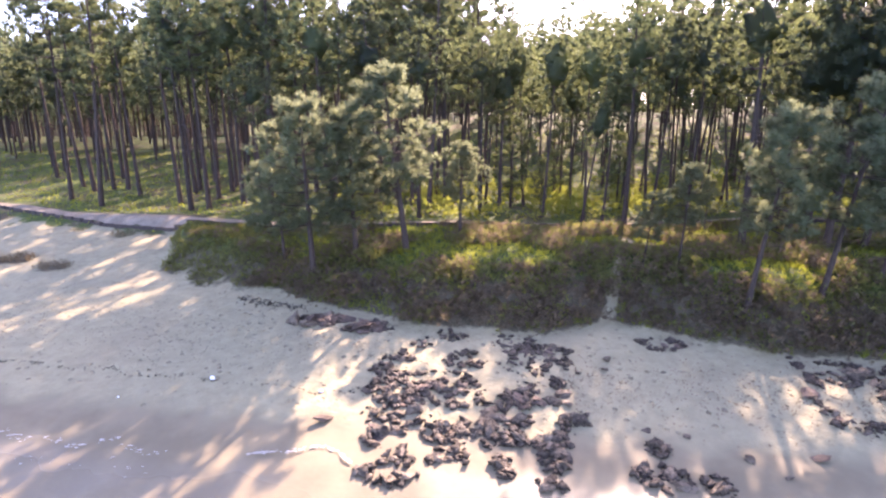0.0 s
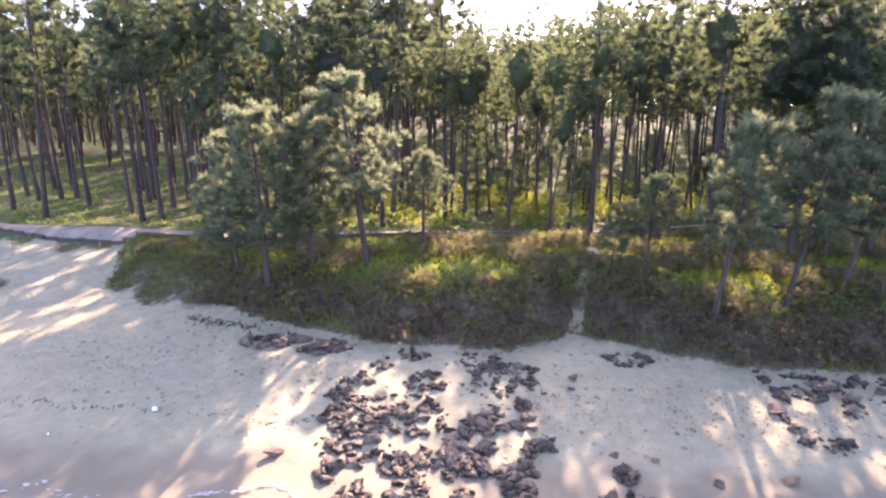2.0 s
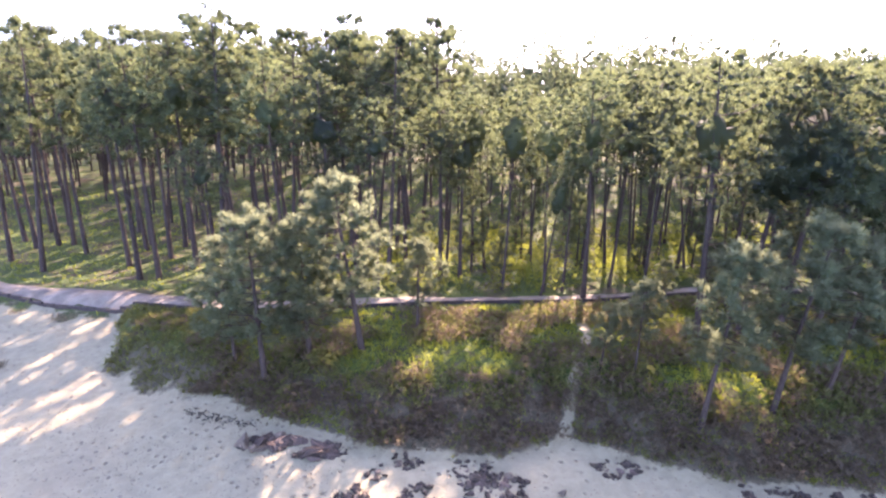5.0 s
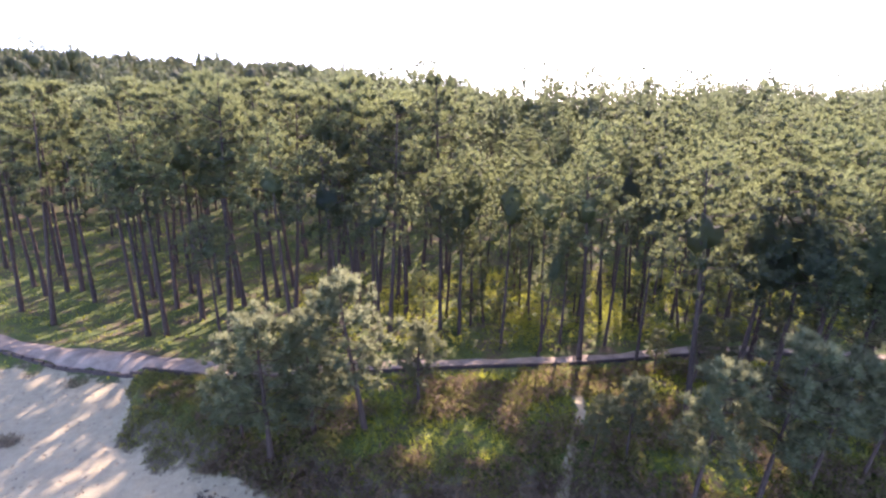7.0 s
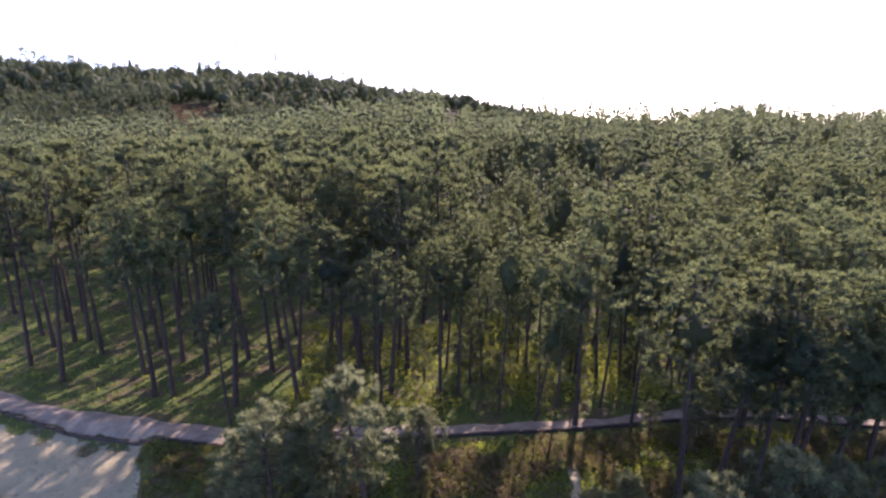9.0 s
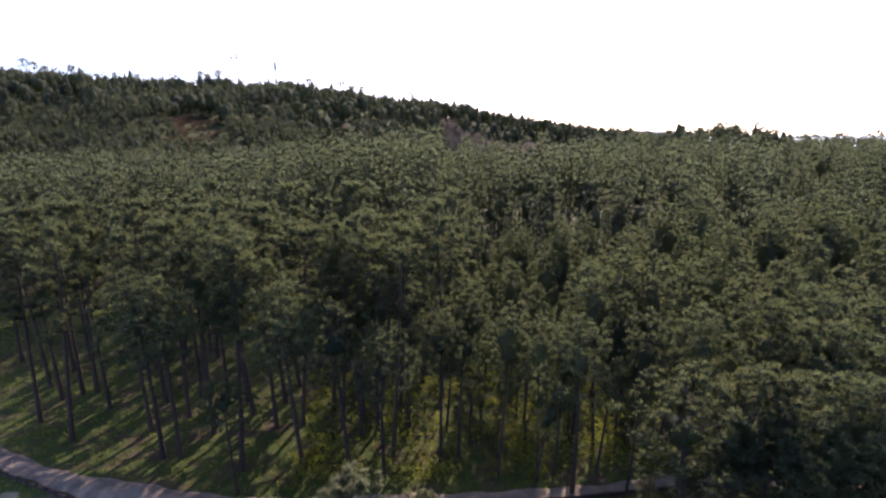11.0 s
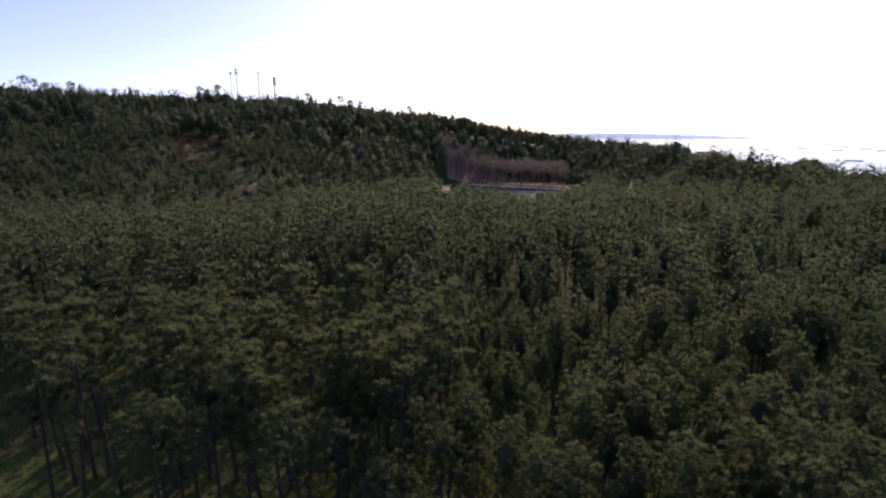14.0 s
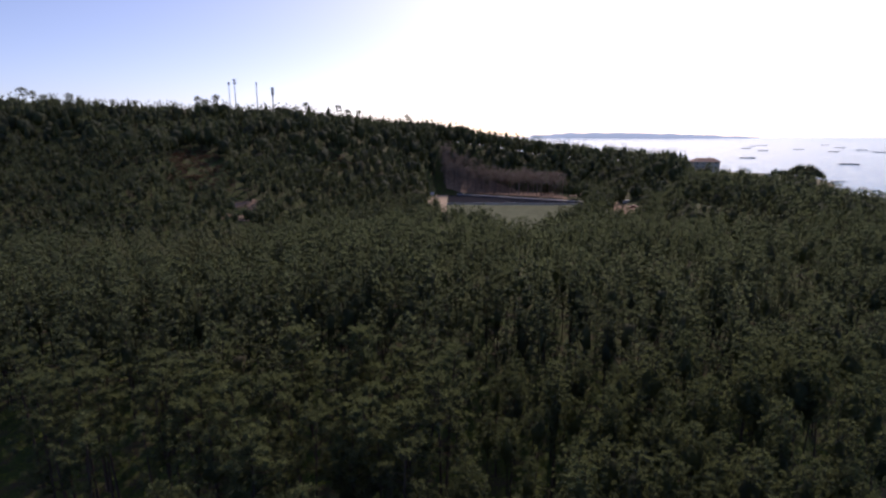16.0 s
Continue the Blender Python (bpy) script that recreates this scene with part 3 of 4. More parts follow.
def plant(kind, i, x, y, scale, lean, turn):
    proto = kind[i % len(kind)]
    z = float(ground(x, y)) - 0.05
    tilt = math.degrees(math.atan2(lean, 15 * scale))
    m = pose(x, y, z, tilt, random.uniform(-5.5, 5.5), 0) @ pose(0, 0, 0, 0, 0, turn)
    if proto.name not in first:
        first[proto.name] = True
        proto.scale = (scale,) * 3
        proto.matrix_basis = m @ Matrix.Diagonal((scale, scale, scale, 1))
        ob = proto
    else:
        s0 = tuple(proto.scale)
        proto.scale = (scale,) * 3
        ob = copy_thing(proto, m)
        proto.scale = s0
    placed.append((x, y))
    return ob


for i, (x, y, h, ln) in enumerate(EDGE):
    wide = x > 8 or y < 41 or i in (10, 11)
    kind, full = (broad, 14.0) if x > (20 if y > 29 else 16) else (slim, 13.5) if 29 < y < 37 and 6 < x < 15 and int(x) != 11 else (leafy, 14.0) if wide else (tall, 15.0)
    plant(kind, i, x, y, h / full, ln, (i * 77) % 360)


def free(x, y, gap):
    return all((x - a) ** 2 + (y - b) ** 2 > gap * gap for a, b in placed)


def allowed(x, y):
    """Where the wood stands, seen from above."""
    if abs(y - float(lane(x))) < 2.3 or y < lane(x):
        return False
    if x < -14 and y < 39.5:
        return False
    if -26 < x < -20 and y < 50 and (x + 23) ** 2 / 16 + (y - 44) ** 2 / 30 < 1:
        return False
    if 94.5 < y + 0.06 * x < 97.5 and x < 75:
        return False
    if x < -28 and 97 < y < 102:
        return False
    if 0.2 < x < 8.5 and y < 40:
        return False
    if abs(x - 10.8 - 0.383 * (y - 40)) < 1.4 and y < 46:
        return False
    if -12 < x < -2 and y < 42.5:
        return False
    front = float(np.interp(x / max(y, 1), (0.04, 0.07, 0.10, 0.135, 0.17, 0.24, 0.27, 0.32), (250, 192, 210, 206, 172, 174, 198, 226))) + 12 * noise.noise(Vector((x * 0.2, 3.0, 1.0)))
    if y > front and (0.06 if y < 250 else 0.043) * y < x < 0.315 * y + 4 and y < float(yard_edge(x)) + 3:
        return False
    up = y - float(yard_edge(x))
    if 0 <= up < 26 + 10 * noise.noise(Vector((x * 0.07, 1.0, 7.0))) and 18 < x + 6 * noise.noise(Vector((2.0, y * 0.12, 3.0))) < 93:
        return False
    if abs(x - 113 - 0.6 * (y - 348)) < 3.5 and 326 < y < 364:
        return False
    if math.hypot((x + 38) / 10, (y - 298) / 9) < 1:
        return False
    if x > 236 and y > 370:
        if math.hypot((x - 349) / 24, (y - 472) / 14) < 1:
            return True
        return x < coast_x(y) - 62 and y < 455 and math.hypot(x - 267, y - 482) > 17
    if 214 < y < 288 and 0.385 * y < x < 0.44 * y:
        return False
    if math.hypot((x + 0.29 * y) / 5, (y - 210) / 19) < 1 or (math.hypot((x + 0.36 * y) / 13, (y - 254) / 30) < 1):
        return False
    return x < float(coast_x(y)) - 12


def in_sight(x, y, margin=16):
    return abs(x - 0.06 * y) < 0.86 * y + margin


near_count = 0


def grow(x, y):
    """Plants one tree of the near wood, if there is room."""
    global near_count
    dense = x > 1 + 0.1 * y
    if not in_sight(x, y, 4) or not allowed(x, y) or not free(x, y, 1.5 if dense else 2.0) or near_count > 390:
        return
    if random.random() < (0.5 if 3 < x - 0.38 * (y - 44) < 12 else 0.5 if x > -2 and y > 42 else 0.5 if y > 46 else 0.1):
        return
    near_count += 1
    if not dense:
        plant(tall, random.randrange(5), x, y, random.uniform(1.1, 1.28) if x < 4 else random.uniform(0.86, 1.08), random.uniform(-1.8, 2.2), random.uniform(0, 360))
    else:
        plant(slim, random.randrange(5), x, y, random.uniform(0.92, 1.24) * (0.84 if 3 < x - 0.38 * (y - 44) < 12 else 1), random.uniform(-1.8, 2.2), random.uniform(0, 360))


for gy0 in np.arange(36, 59, 3.1):
    for gx0 in np.arange(-66, 4, 3.3):
        grow(gx0 + random.uniform(-1.2, 1.2), gy0 + random.uniform(-1.2, 1.2))
for gy0 in np.arange(36.5, 59, 2.6):
    for gx0 in np.arange(4, 72, 2.6):
        grow(gx0 + random.uniform(-1.1, 1.1), gy0 + random.uniform(-1.1, 1.1))

# young pines on the bank, leaning to the sea
YOUNG = "young pines on the bank"
young = [pine("pine_tree", "bushy young pine leaning seawards on the scrubby bank", YOUNG, NEEDLE_YOUNG, seed=s, height=7.0, crown_from=(0.29, 0.25, 0.38)[s % 3], radius=(2.3, 2.3, 2.1)[s % 3], levels=10,
              per_level=6, per_branch=4, size=0.36, count=8, blades=9, length=0.26, width=0.025, girth=0.13, dead=3, dome=1.35, low=0.75) for s in (53, 51, 52)]
spire = [pine("pine_tree", "slender young pine on the scrubby bank beside the trail", YOUNG, NEEDLE_YOUNG, seed=s, height=7.0, crown_from=(0.42, 0.36)[s % 2], radius=(1.6, 1.75)[s % 2], levels=9,
              per_level=5, per_branch=4, size=0.36, count=8, blades=9, length=0.26, width=0.025, girth=0.10, dead=6, dome=1.7, low=0.7, gaps=0.2) for s in (56, 57)]


def plant_young(kinds, spots, roll=0.0):
    """Plants copies of the given young pines: x, y, height, lean towards the sea."""
    for i, (x, y, h, ln) in enumerate(spots):
        proto = kinds[i % len(kinds)]
        s = h / proto["height"]
        m = pose(x, y, float(ground(x, y)) - 0.08, math.degrees(math.atan2(ln, h)), 0 if i else roll, 0) @ pose(0, 0, 0, 0, 0, i * 67)
        if i < len(kinds):
            proto.matrix_basis = m @ Matrix.Diagonal((s, s, s, 1))
        else:
            keep = proto.matrix_basis.copy()
            proto.matrix_basis = Matrix.Diagonal((s, s, s, 1))
            copy_thing(proto, m)
            proto.matrix_basis = keep


sapling = [pine("pine_tree", "young pine growing in the half shade below taller pines", "young pines in the wood", NEEDLE, seed=s, height=6.0, crown_from=(0.30, 0.22)[s % 2], radius=(1.5, 1.8)[s % 2], levels=8,
                per_level=5, per_branch=3, size=0.36, count=7, blades=8, length=0.27, width=0.028, girth=0.09, dead=5, dome=1.4, low=0.7, gaps=0.25) for s in (61, 62)]
for kinds, tall_to in ((young, 7.0), (spire, 7.0), (sapling, 6.0)):
    for o in kinds:
        o["height"] = tall_to
plant_young(young, ((-1.8, 26.6, 8.9, 2.4), (-6.2, 25.6, 8.3, 1.6), (-4.3, 26.6, 7.2, 2.0), (0.9, 28.6, 5.2, 1.0), (-8.0, 27.2, 5.2, 1.0)), -4.5)
plant_young(spire, ((11.9, 20.6, 8.0, 1.7), (14.9, 20.8, 8.4, 1.9), (10.2, 23.2, 4.6, 0.8), (17.4, 21.2, 7.0, 1.6), (20.0, 21.5, 6.4, 1.5), (8.9, 23.8, 3.4, 0.8), (17.2, 30.6, 4.6, 0.6),
                    (19.4, 31.6, 3.8, 0.5), (22.0, 31.2, 5.0, 0.7), (24.6, 31.4, 4.2, 0.5), (27.2, 30.8, 5.2, 0.7), (29.8, 30.0, 4.6, 0.5), (32.6, 29.4, 5.2, 0.6), (15.4, 32.0, 3.2, 0.3)))
plant_young(sapling, ((5.0, 40.6, 6.8, 0.6), (6.8, 38.2, 4.0, 0.8), (1.5, 41.2, 4.6, 0.5), (13.4, 42.4, 6.0, 0.5),
                      (17.0, 39.4, 4.2, 0.6), (21.0, 39.4, 5.2, 0.6), (9.4, 44.2, 6.6, 0.5), (-6.0, 42.4, 3.4, 0.4), (24.2, 39.6, 6.0, 0.6)))
for o in scene.objects:
    if "height" in o:
        del o["height"]


# ---- the far wood, tree by tree in three joined sheets ----
def scatter(name, spots, templates, r, label):
    """One object of many trees; each template is one tree's trunk and crown."""
    for which in (0, 1):
        V, F, o = [], [], 0
        for k, temp in enumerate(templates):
            mine = spots[k::len(templates)]
            if not len(mine):
                continue
            v, f = temp[which]
            a, s = r.random(len(mine)) * 6.283, mine[:, 3]
            c, q = np.cos(a)[:, None], np.sin(a)[:, None]
            W = np.stack([(v[None, :, 0] * c - v[None, :, 1] * q) * s[:, None], (v[None, :, 0] * q + v[None, :, 1] * c) * s[:, None], v[None, :, 2] * s[:, None]], -1) + mine[:, None, :3]
            FF = f[None] + (np.arange(len(mine)) * len(v))[:, None, None] + o
            V.append(W.reshape(-1, 3))
            F.append(FF.reshape(-1, 3))
            o += len(mine) * len(v)
        me = mesh_from(name, np.concatenate(V), np.concatenate(F), BARK if which == 0 else NEEDLE_FAR, True)
        tagged(new(name + ("_trunks" if which == 0 else "_crowns"), me), label[which], "far wood", kind="stuff")


rs = np.random.default_rng(21)


def spots_in(y0, y1, gap, margin, thin=0.0, cut=0.0):
    out = []
    for y in np.arange(y0, y1, gap):
        half = 0.86 * y + margin
        for x in np.arange(-half + 0.06 * y, half + 0.06 * y, gap):
            xx, yy = x + rs.uniform(-0.62, 0.62) * gap, y + rs.uniform(-0.62, 0.62) * gap
            if rs.random() < (0.4 if 2 < xx - 0.38 * (yy - 44) < 13 and yy < 70 else 0.5 if xx < -2 and yy < 72 else 0.3 if yy < 72 else 0.0 if yy < 95 else thin) or not allowed(xx, yy):
                continue
            patch = noise.noise(Vector((xx * 0.055, yy * 0.055, 2.0))) + 0.5 * noise.noise(Vector((xx * 0.02, yy * 0.02, 5.0)))
            size = 0.96 + 0.2 * patch + rs.uniform(-0.17, 0.17) if y < 262 else 0.92 + 0.34 * patch + rs.uniform(-0.34, 0.30)
            if y > 205 and xx > 0.03 * yy and xx < 0.46 * yy and y < 340:
                size = min(size, 0.9)
            if xx < 6 and yy < 122:
                size += 0.2
            if 74 < yy < 96:
                size += 0.08
            tall_here = 64 < yy < 84 and 0.2 * yy < xx < 0.7 * yy
            if tall_here:
                size += 0.14
            if 0.54 * yy - 6 < xx < 0.59 * yy + 4 and 380 < yy < 480:
                size *= 0.4
            if xx > 240 and yy > 370:
                size *= 0.62 if xx > 325 else 0.42
            out.append((xx, yy, 0.0, min(size, 1.3 if tall_here or xx < 6 and yy < 122 else 1.13) if yy < 262 else size))
    out = np.array(out)
    # nothing grows unseen on the far side of the ridge
    out = out[(out[:, 1] < np.interp(out[:, 0], (-400, -85, 0, 110, 230), (330, 370, 400, 420, 460)) + 110) | (out[:, 0] > 230)]
    out[:, 2] = ground(out[:, 0], out[:, 1]) - 0.1
    return out[out[:, 2] > -2.0]


mid = spots_in(59.5, 122, 3.2, 10, 0.09)
scatter("pine_wood_middle", mid, [simple_tree(s, 13.5, 0.30, 1.5, 56, 0.46, 4, 2, 0.46, 0.09, 4, 3, 0.11, SMALL_BALL, 0.40) for s in range(6)], rs,
        ("slim dark trunks of the pine plantation", "dense green crowns of the pine plantation"))
far = spots_in(122, 262, 3.8, 10, 0.09)
scatter("pine_wood_far", far, [simple_tree(s, 13.0, 0.42, 1.6, 16, 0.76, 5, 1, 0.70, 0.14, 3, 2, 0.12, SMALL_BALL, 0.55) for s in range(6)], rs,
        ("slim dark trunks of the far pine wood", "dense green crowns of the far pine wood"))
hill_spots = spots_in(262, 500, 4.9, 10, 0.04)
islet = np.array([(355 + 17 * math.cos(a) * u, 472 + 13 * math.sin(a) * u, 0.0, (1.08 - 0.5 * u * u) * rs.uniform(0.8, 1.05)) for a, u in zip(rs.uniform(0, 6.283, 90), np.sqrt(rs.random(90)))])
islet[:, 2] = ground(islet[:, 0], islet[:, 1]) - 0.1
hill_spots = np.concatenate([hill_spots, islet])
scatter("pine_wood_hill", hill_spots, [simple_tree(s, 12.4, 0.06, 2.4, 10, 1.1, 3, 1, 1.2, 0.24, 3, 2, 0.16, SMALL_BALL, 0.72) for s in range(6)], rs,
        ("dark trunks of the pines on the hill", "dark green crowns of the pines on the hill"))


# ---- scrub, grass ----
def stuff(name, V, F, mat, label, category):
    return tagged(new(name, mesh_from(name, V, F, mat)), label, category, kind="stuff")


def scrub_points(count, x0, x1, y0, y1, test):
    x, y = rs.uniform(x0, x1, count), rs.uniform(y0, y1, count)
    keep = test(x, y)
    x, y = x[keep], y[keep]
    return np.stack([x, y, ground(x, y)], -1)


def bushy(P, size, per, blades, length, width, r):
    """Bushes at P: per tufts over a low dome each."""
    n = len(P)
    a, u = r.random((n, per)) * 6.283, r.random((n, per)) ** 0.5
    s = size * (0.5 + 0.9 * r.random((n, 1))) * (0.35 + 0.65 * smooth(P[:, :1], -14, -5))
    h = np.sqrt(np.clip(1 - u ** 2 * 0.9, 0, 1)) * (0.35 + 0.65 * r.random((n, per)))
    Q = np.stack([P[:, :1] + np.cos(a) * u * s, P[:, 1:2] + np.sin(a) * u * s, P[:, 2:] + h * s * 0.85], -1).reshape(-1, 3)
    D = np.stack([np.cos(a) * u, np.sin(a) * u, np.full_like(a, 0.7)], -1).reshape(-1, 3)
    return tufts(Q, D, blades, length, width, 0.6, r)


ragged = lambda x: toe(x) - 0.1 + 0.28 * np.sin(2.1 * x) * np.sin(0.7 * x + 1) + 0.22 * np.sin(4.9 * x + 1.3)
bank = lambda x, y: (y > ragged(x)) & (y < lane(x) - 1.9) & (turf(x, y) > 0.5) & ((x > -9.5 + np.sin(y * 1.7)) | ((x > -15) & (np.sin(1.3 * x) + np.sin(1.1 * y + 0.6 * x) > 0.55)))
open_grass = lambda x, y: np.sin(x * 0.75 + y * 0.6) + np.sin(x * 0.33 - y * 0.9 + 1) + 0.6 * np.sin(1.9 * x + 0.4 * y)
P = scrub_points(9000, -18, 34, 15, 33, lambda x, y: bank(x, y) & (open_grass(x, y) > np.where(y < toe(x) + 3.2, -1.5, -0.25)) & (np.hypot(x + 0.9, y - 26.3) > 1.7))
k = rs.random(len(P)) < np.where(P[:, 1] < toe(P[:, 0]) + 2.0, 0.85, 0.5)
stuff("heath_scrub", *bushy(P[k], 0.55, 12, 8, 0.22, 0.042, rs), HEATH, "brownish heath scrub covering the bank", "scrub")
stuff("green_scrub", *bushy(P[~k], 0.55, 12, 8, 0.22, 0.044, rs), LEAF, "green leafy scrub covering the bank", "scrub")
Q = scrub_points(15000, -9, 34, 15, 33, lambda x, y: bank(x, y) & ((open_grass(x, y) < 0.2) | (np.hypot(x + 0.9, y - 26.3) < 1.9)))
stuff("bank_grass", *tufts(Q, np.tile([[0, -0.1, 1.0]], (len(Q), 1)), 7, 0.3, 0.028, 0.5, rs), GRASS, "rough grass in openings of the bank scrub", "grass")
P = scrub_points(900, -9, 42, 36.2, 52, lambda x, y: (y > lane(x) + 1.6) & (np.sin(x * 0.8 + 1) + np.sin(y * 0.9 + x * 0.3) > rs.uniform(-1.2, 1.2, len(x))))
stuff("forest_undergrowth", *bushy(P, 1.3, 16, 9, 0.3, 0.05, rs), LUSH, "sunlit yellow-green undergrowth below the pines", "undergrowth")
P = scrub_points(24000, -60, 60, 18, 75, lambda x, y: (turf(x, y) > 0.7) & (np.abs(y - lane(x)) > 1.3) & in_sight(x, y, 0))
Q = scrub_points(3000, -17.5, -6, 24.5, 34, lambda x, y: (turf(x, y) > 0.5) & (y < lane(x) - 1.4))
stuff("mound_grass", *tufts(Q, np.tile([[0.1, -0.2, 1.0]], (len(Q), 1)), 6, 0.34, 0.04, 0.6, rs), MOUND, "rough olive grass and herbs on a low sandy mound", "grass")
stuff("grass", *tufts(P, np.tile([[0, 0, 1.0]], (len(P), 1)), 5, 0.26, 0.03, 0.45, rs), GRASS, "short green grass on the pine terrace", "grass")

P = scrub_points(2600, -27, -17, 27.5, 36, lambda x, y: (turf(x, y) > 0.35) & (y < toe(x) - 0.6))
stuff("dune_grass", *tufts(P, np.tile([[0.1, -0.1, 1.0]], (len(P), 1)), 6, 0.42, 0.022, 0.4, rs), HEATH, "low tussocks of dune grass on open sand", "grass")

P = scrub_points(1400, -122, -26, 224, 310, lambda x, y: (np.hypot((x + 0.36 * y) / 13, (y - 254) / 30) < 1.05) | (np.hypot((x + 38) / 10, (y - 298) / 9) < 1.05))
stuff("slope_scrub", *bushy(P, 3.0, 14, 8, 0.7, 0.16, rs), BRACKEN, "dry brown scrub on an open patch of the hillside", "scrub")
me, _, _ = sheet("dirt_clearing", np.linspace(-70, -58, 8), np.linspace(205, 229, 12), lambda x, y: ground(x, y) + 0.1, BAREEARTH)
tagged(new("dirt_clearing", me), "bare reddish earth in a small clearing of the wood", "clearing", kind="structure")

# ---- rocks on the beach ----
def rock_mesh(seed, flat, fine):
    """A broken, angular lump of weathered rock: a ball cut by planes, then roughened."""
    bm = bmesh.new()
    bmesh.ops.create_icosphere(bm, subdivisions=3 if fine else 2, radius=0.5)
    off = Vector((seed * 3.7, seed * 1.3, seed * 2.1))
    cut = random.Random(int(seed * 31) + 5)
    planes = []
    for k in range(11):
        n = Vector((cut.gauss(0, 1), cut.gauss(0, 1), cut.gauss(0, 0.8))).normalized()
        planes.append((n, cut.uniform(0.16, 0.36)))
    for v in bm.verts:
        p = v.co * 2.0
        v.co *= 1.15 + 0.5 * noise.noise(p * 1.1 + off)
        for n, d in planes:
            over = v.co.dot(n) - d
            if over > 0:
                v.co -= n * over * 0.93
        v.co *= 1 + 0.30 * noise.noise(p * 3.1 + off) + 0.18 * noise.noise(p * 7.0 + off)
        v.co.z *= flat
        v.co.x *= 1.25
    me = bpy.data.meshes.new("rock")
    bm.to_mesh(me)
    bm.free()
    return me


def rock_set(mat, flat, fine, count=7):
    out = []
    for s in range(count):
        me = rock_mesh(s + flat * 10, flat, fine)
        me.materials.append(mat)
        out.append(me)
    return out


DARKROCKS, REDROCKS = rock_set(ROCK, 0.58, True), rock_set(RED, 0.45, True)
SMALLROCKS = rock_set(ROCK, 0.65, False)
rr = random.Random(5)


def rock(meshes, x, y, size, label, sx=1.0, turn=None, sink=0.12):
    ob = new("rock", rr.choice(SMALLROCKS if meshes is DARKROCKS and size < 0.32 else meshes))
    z = float(ground(x, y)) + size * (0.2 - sink)
    ob.matrix_basis = pose(x, y, z, rr.uniform(-22, 22), rr.uniform(-22, 22), rr.uniform(0, 360) if turn is None else turn) @ Matrix.Diagonal((size * sx, size, size * rr.uniform(0.75, 1.25), 1))
    return tagged(ob, label, "rock", "rocks on the beach")


dark_label = "dark brown jagged rock half sunk in sand"
red_label = "reddish brown flat rock ledge in the sand"
rubble = []
# beds of broken rock: centre, half widths, number, least and greatest size, share of red stone
MAIN_BED = ((-2.11, 18.13, 0.35, 0.76, 8, 0.3, 0.6, 0.1), (-1.43, 16.7, 0.85, 1.0, 24, 0.3, 0.62, 0.1), (-0.08, 17.14, 0.95, 0.75, 24, 0.25, 0.55, 0.2), (0.77, 18.87, 0.55, 0.4, 5, 0.2, 0.4, 0.2),
            (1.42, 16.1, 0.5, 0.35, 6, 0.2, 0.45, 0.2), (1.26, 15.1, 0.75, 0.7, 20, 0.35, 0.7, 0.0), (0.1, 15.0, 0.5, 0.35, 7, 0.25, 0.5, 0.1), (-1.74, 15.0, 0.45, 0.45, 8, 0.3, 0.55, 0.1))
LOW_BED = ((-1.39, 14.0, 0.6, 0.34, 11, 0.3, 0.55, 0.0), (-2.14, 13.4, 0.26, 0.32, 6, 0.3, 0.5, 0.0), (-1.24, 13.1, 0.55, 0.22, 9, 0.3, 0.5, 0.0), (0.1, 13.8, 0.5, 0.4, 11, 0.3, 0.6, 0.0),
           (1.66, 13.5, 0.22, 0.4, 5, 0.4, 0.7, 0.0), (2.18, 15.4, 0.4, 0.26, 5, 0.3, 0.6, 0.0), (2.16, 14.6, 0.3, 0.25, 4, 0.4, 0.65, 0.0), (6.1, 14.1, 0.3, 0.25, 5, 0.2, 0.4, 0.1),
           (5.4, 13.2, 0.28, 0.5, 7, 0.25, 0.5, 0.0), (6.1, 12.95, 0.45, 0.45, 9, 0.25, 0.55, 0.0), (7.15, 12.7, 0.38, 0.4, 6, 0.2, 0.45, 0.0))
UPPER_BED = ((3.37, 19.0, 1.2, 1.0, 30, 0.2, 0.5, 0.45), (2.74, 20.1, 0.7, 0.4, 8, 0.15, 0.4, 0.35), (0.14, 20.6, 0.7, 0.35, 7, 0.12, 0.32, 0.2), (-0.77, 20.1, 0.4, 0.25, 5, 0.15, 0.35, 0.2),
             (-1.5, 19.15, 0.45, 0.28, 5, 0.2, 0.42, 0.2), (2.62, 16.7, 0.6, 0.65, 13, 0.25, 0.6, 0.15), (3.81, 17.35, 0.42, 0.24, 5, 0.3, 0.55, 0.2), (3.98, 15.4, 0.42, 0.55, 9, 0.4, 0.75, 0.15),
             (3.76, 16.4, 0.3, 0.47, 6, 0.3, 0.6, 0.2), (3.1, 14.5, 0.5, 0.45, 10, 0.35, 0.7, 0.1), (3.1, 13.7, 0.35, 0.4, 8, 0.3, 0.6, 0.2), (2.85, 12.8, 0.36, 0.28, 6, 0.3, 0.5, 0.1))
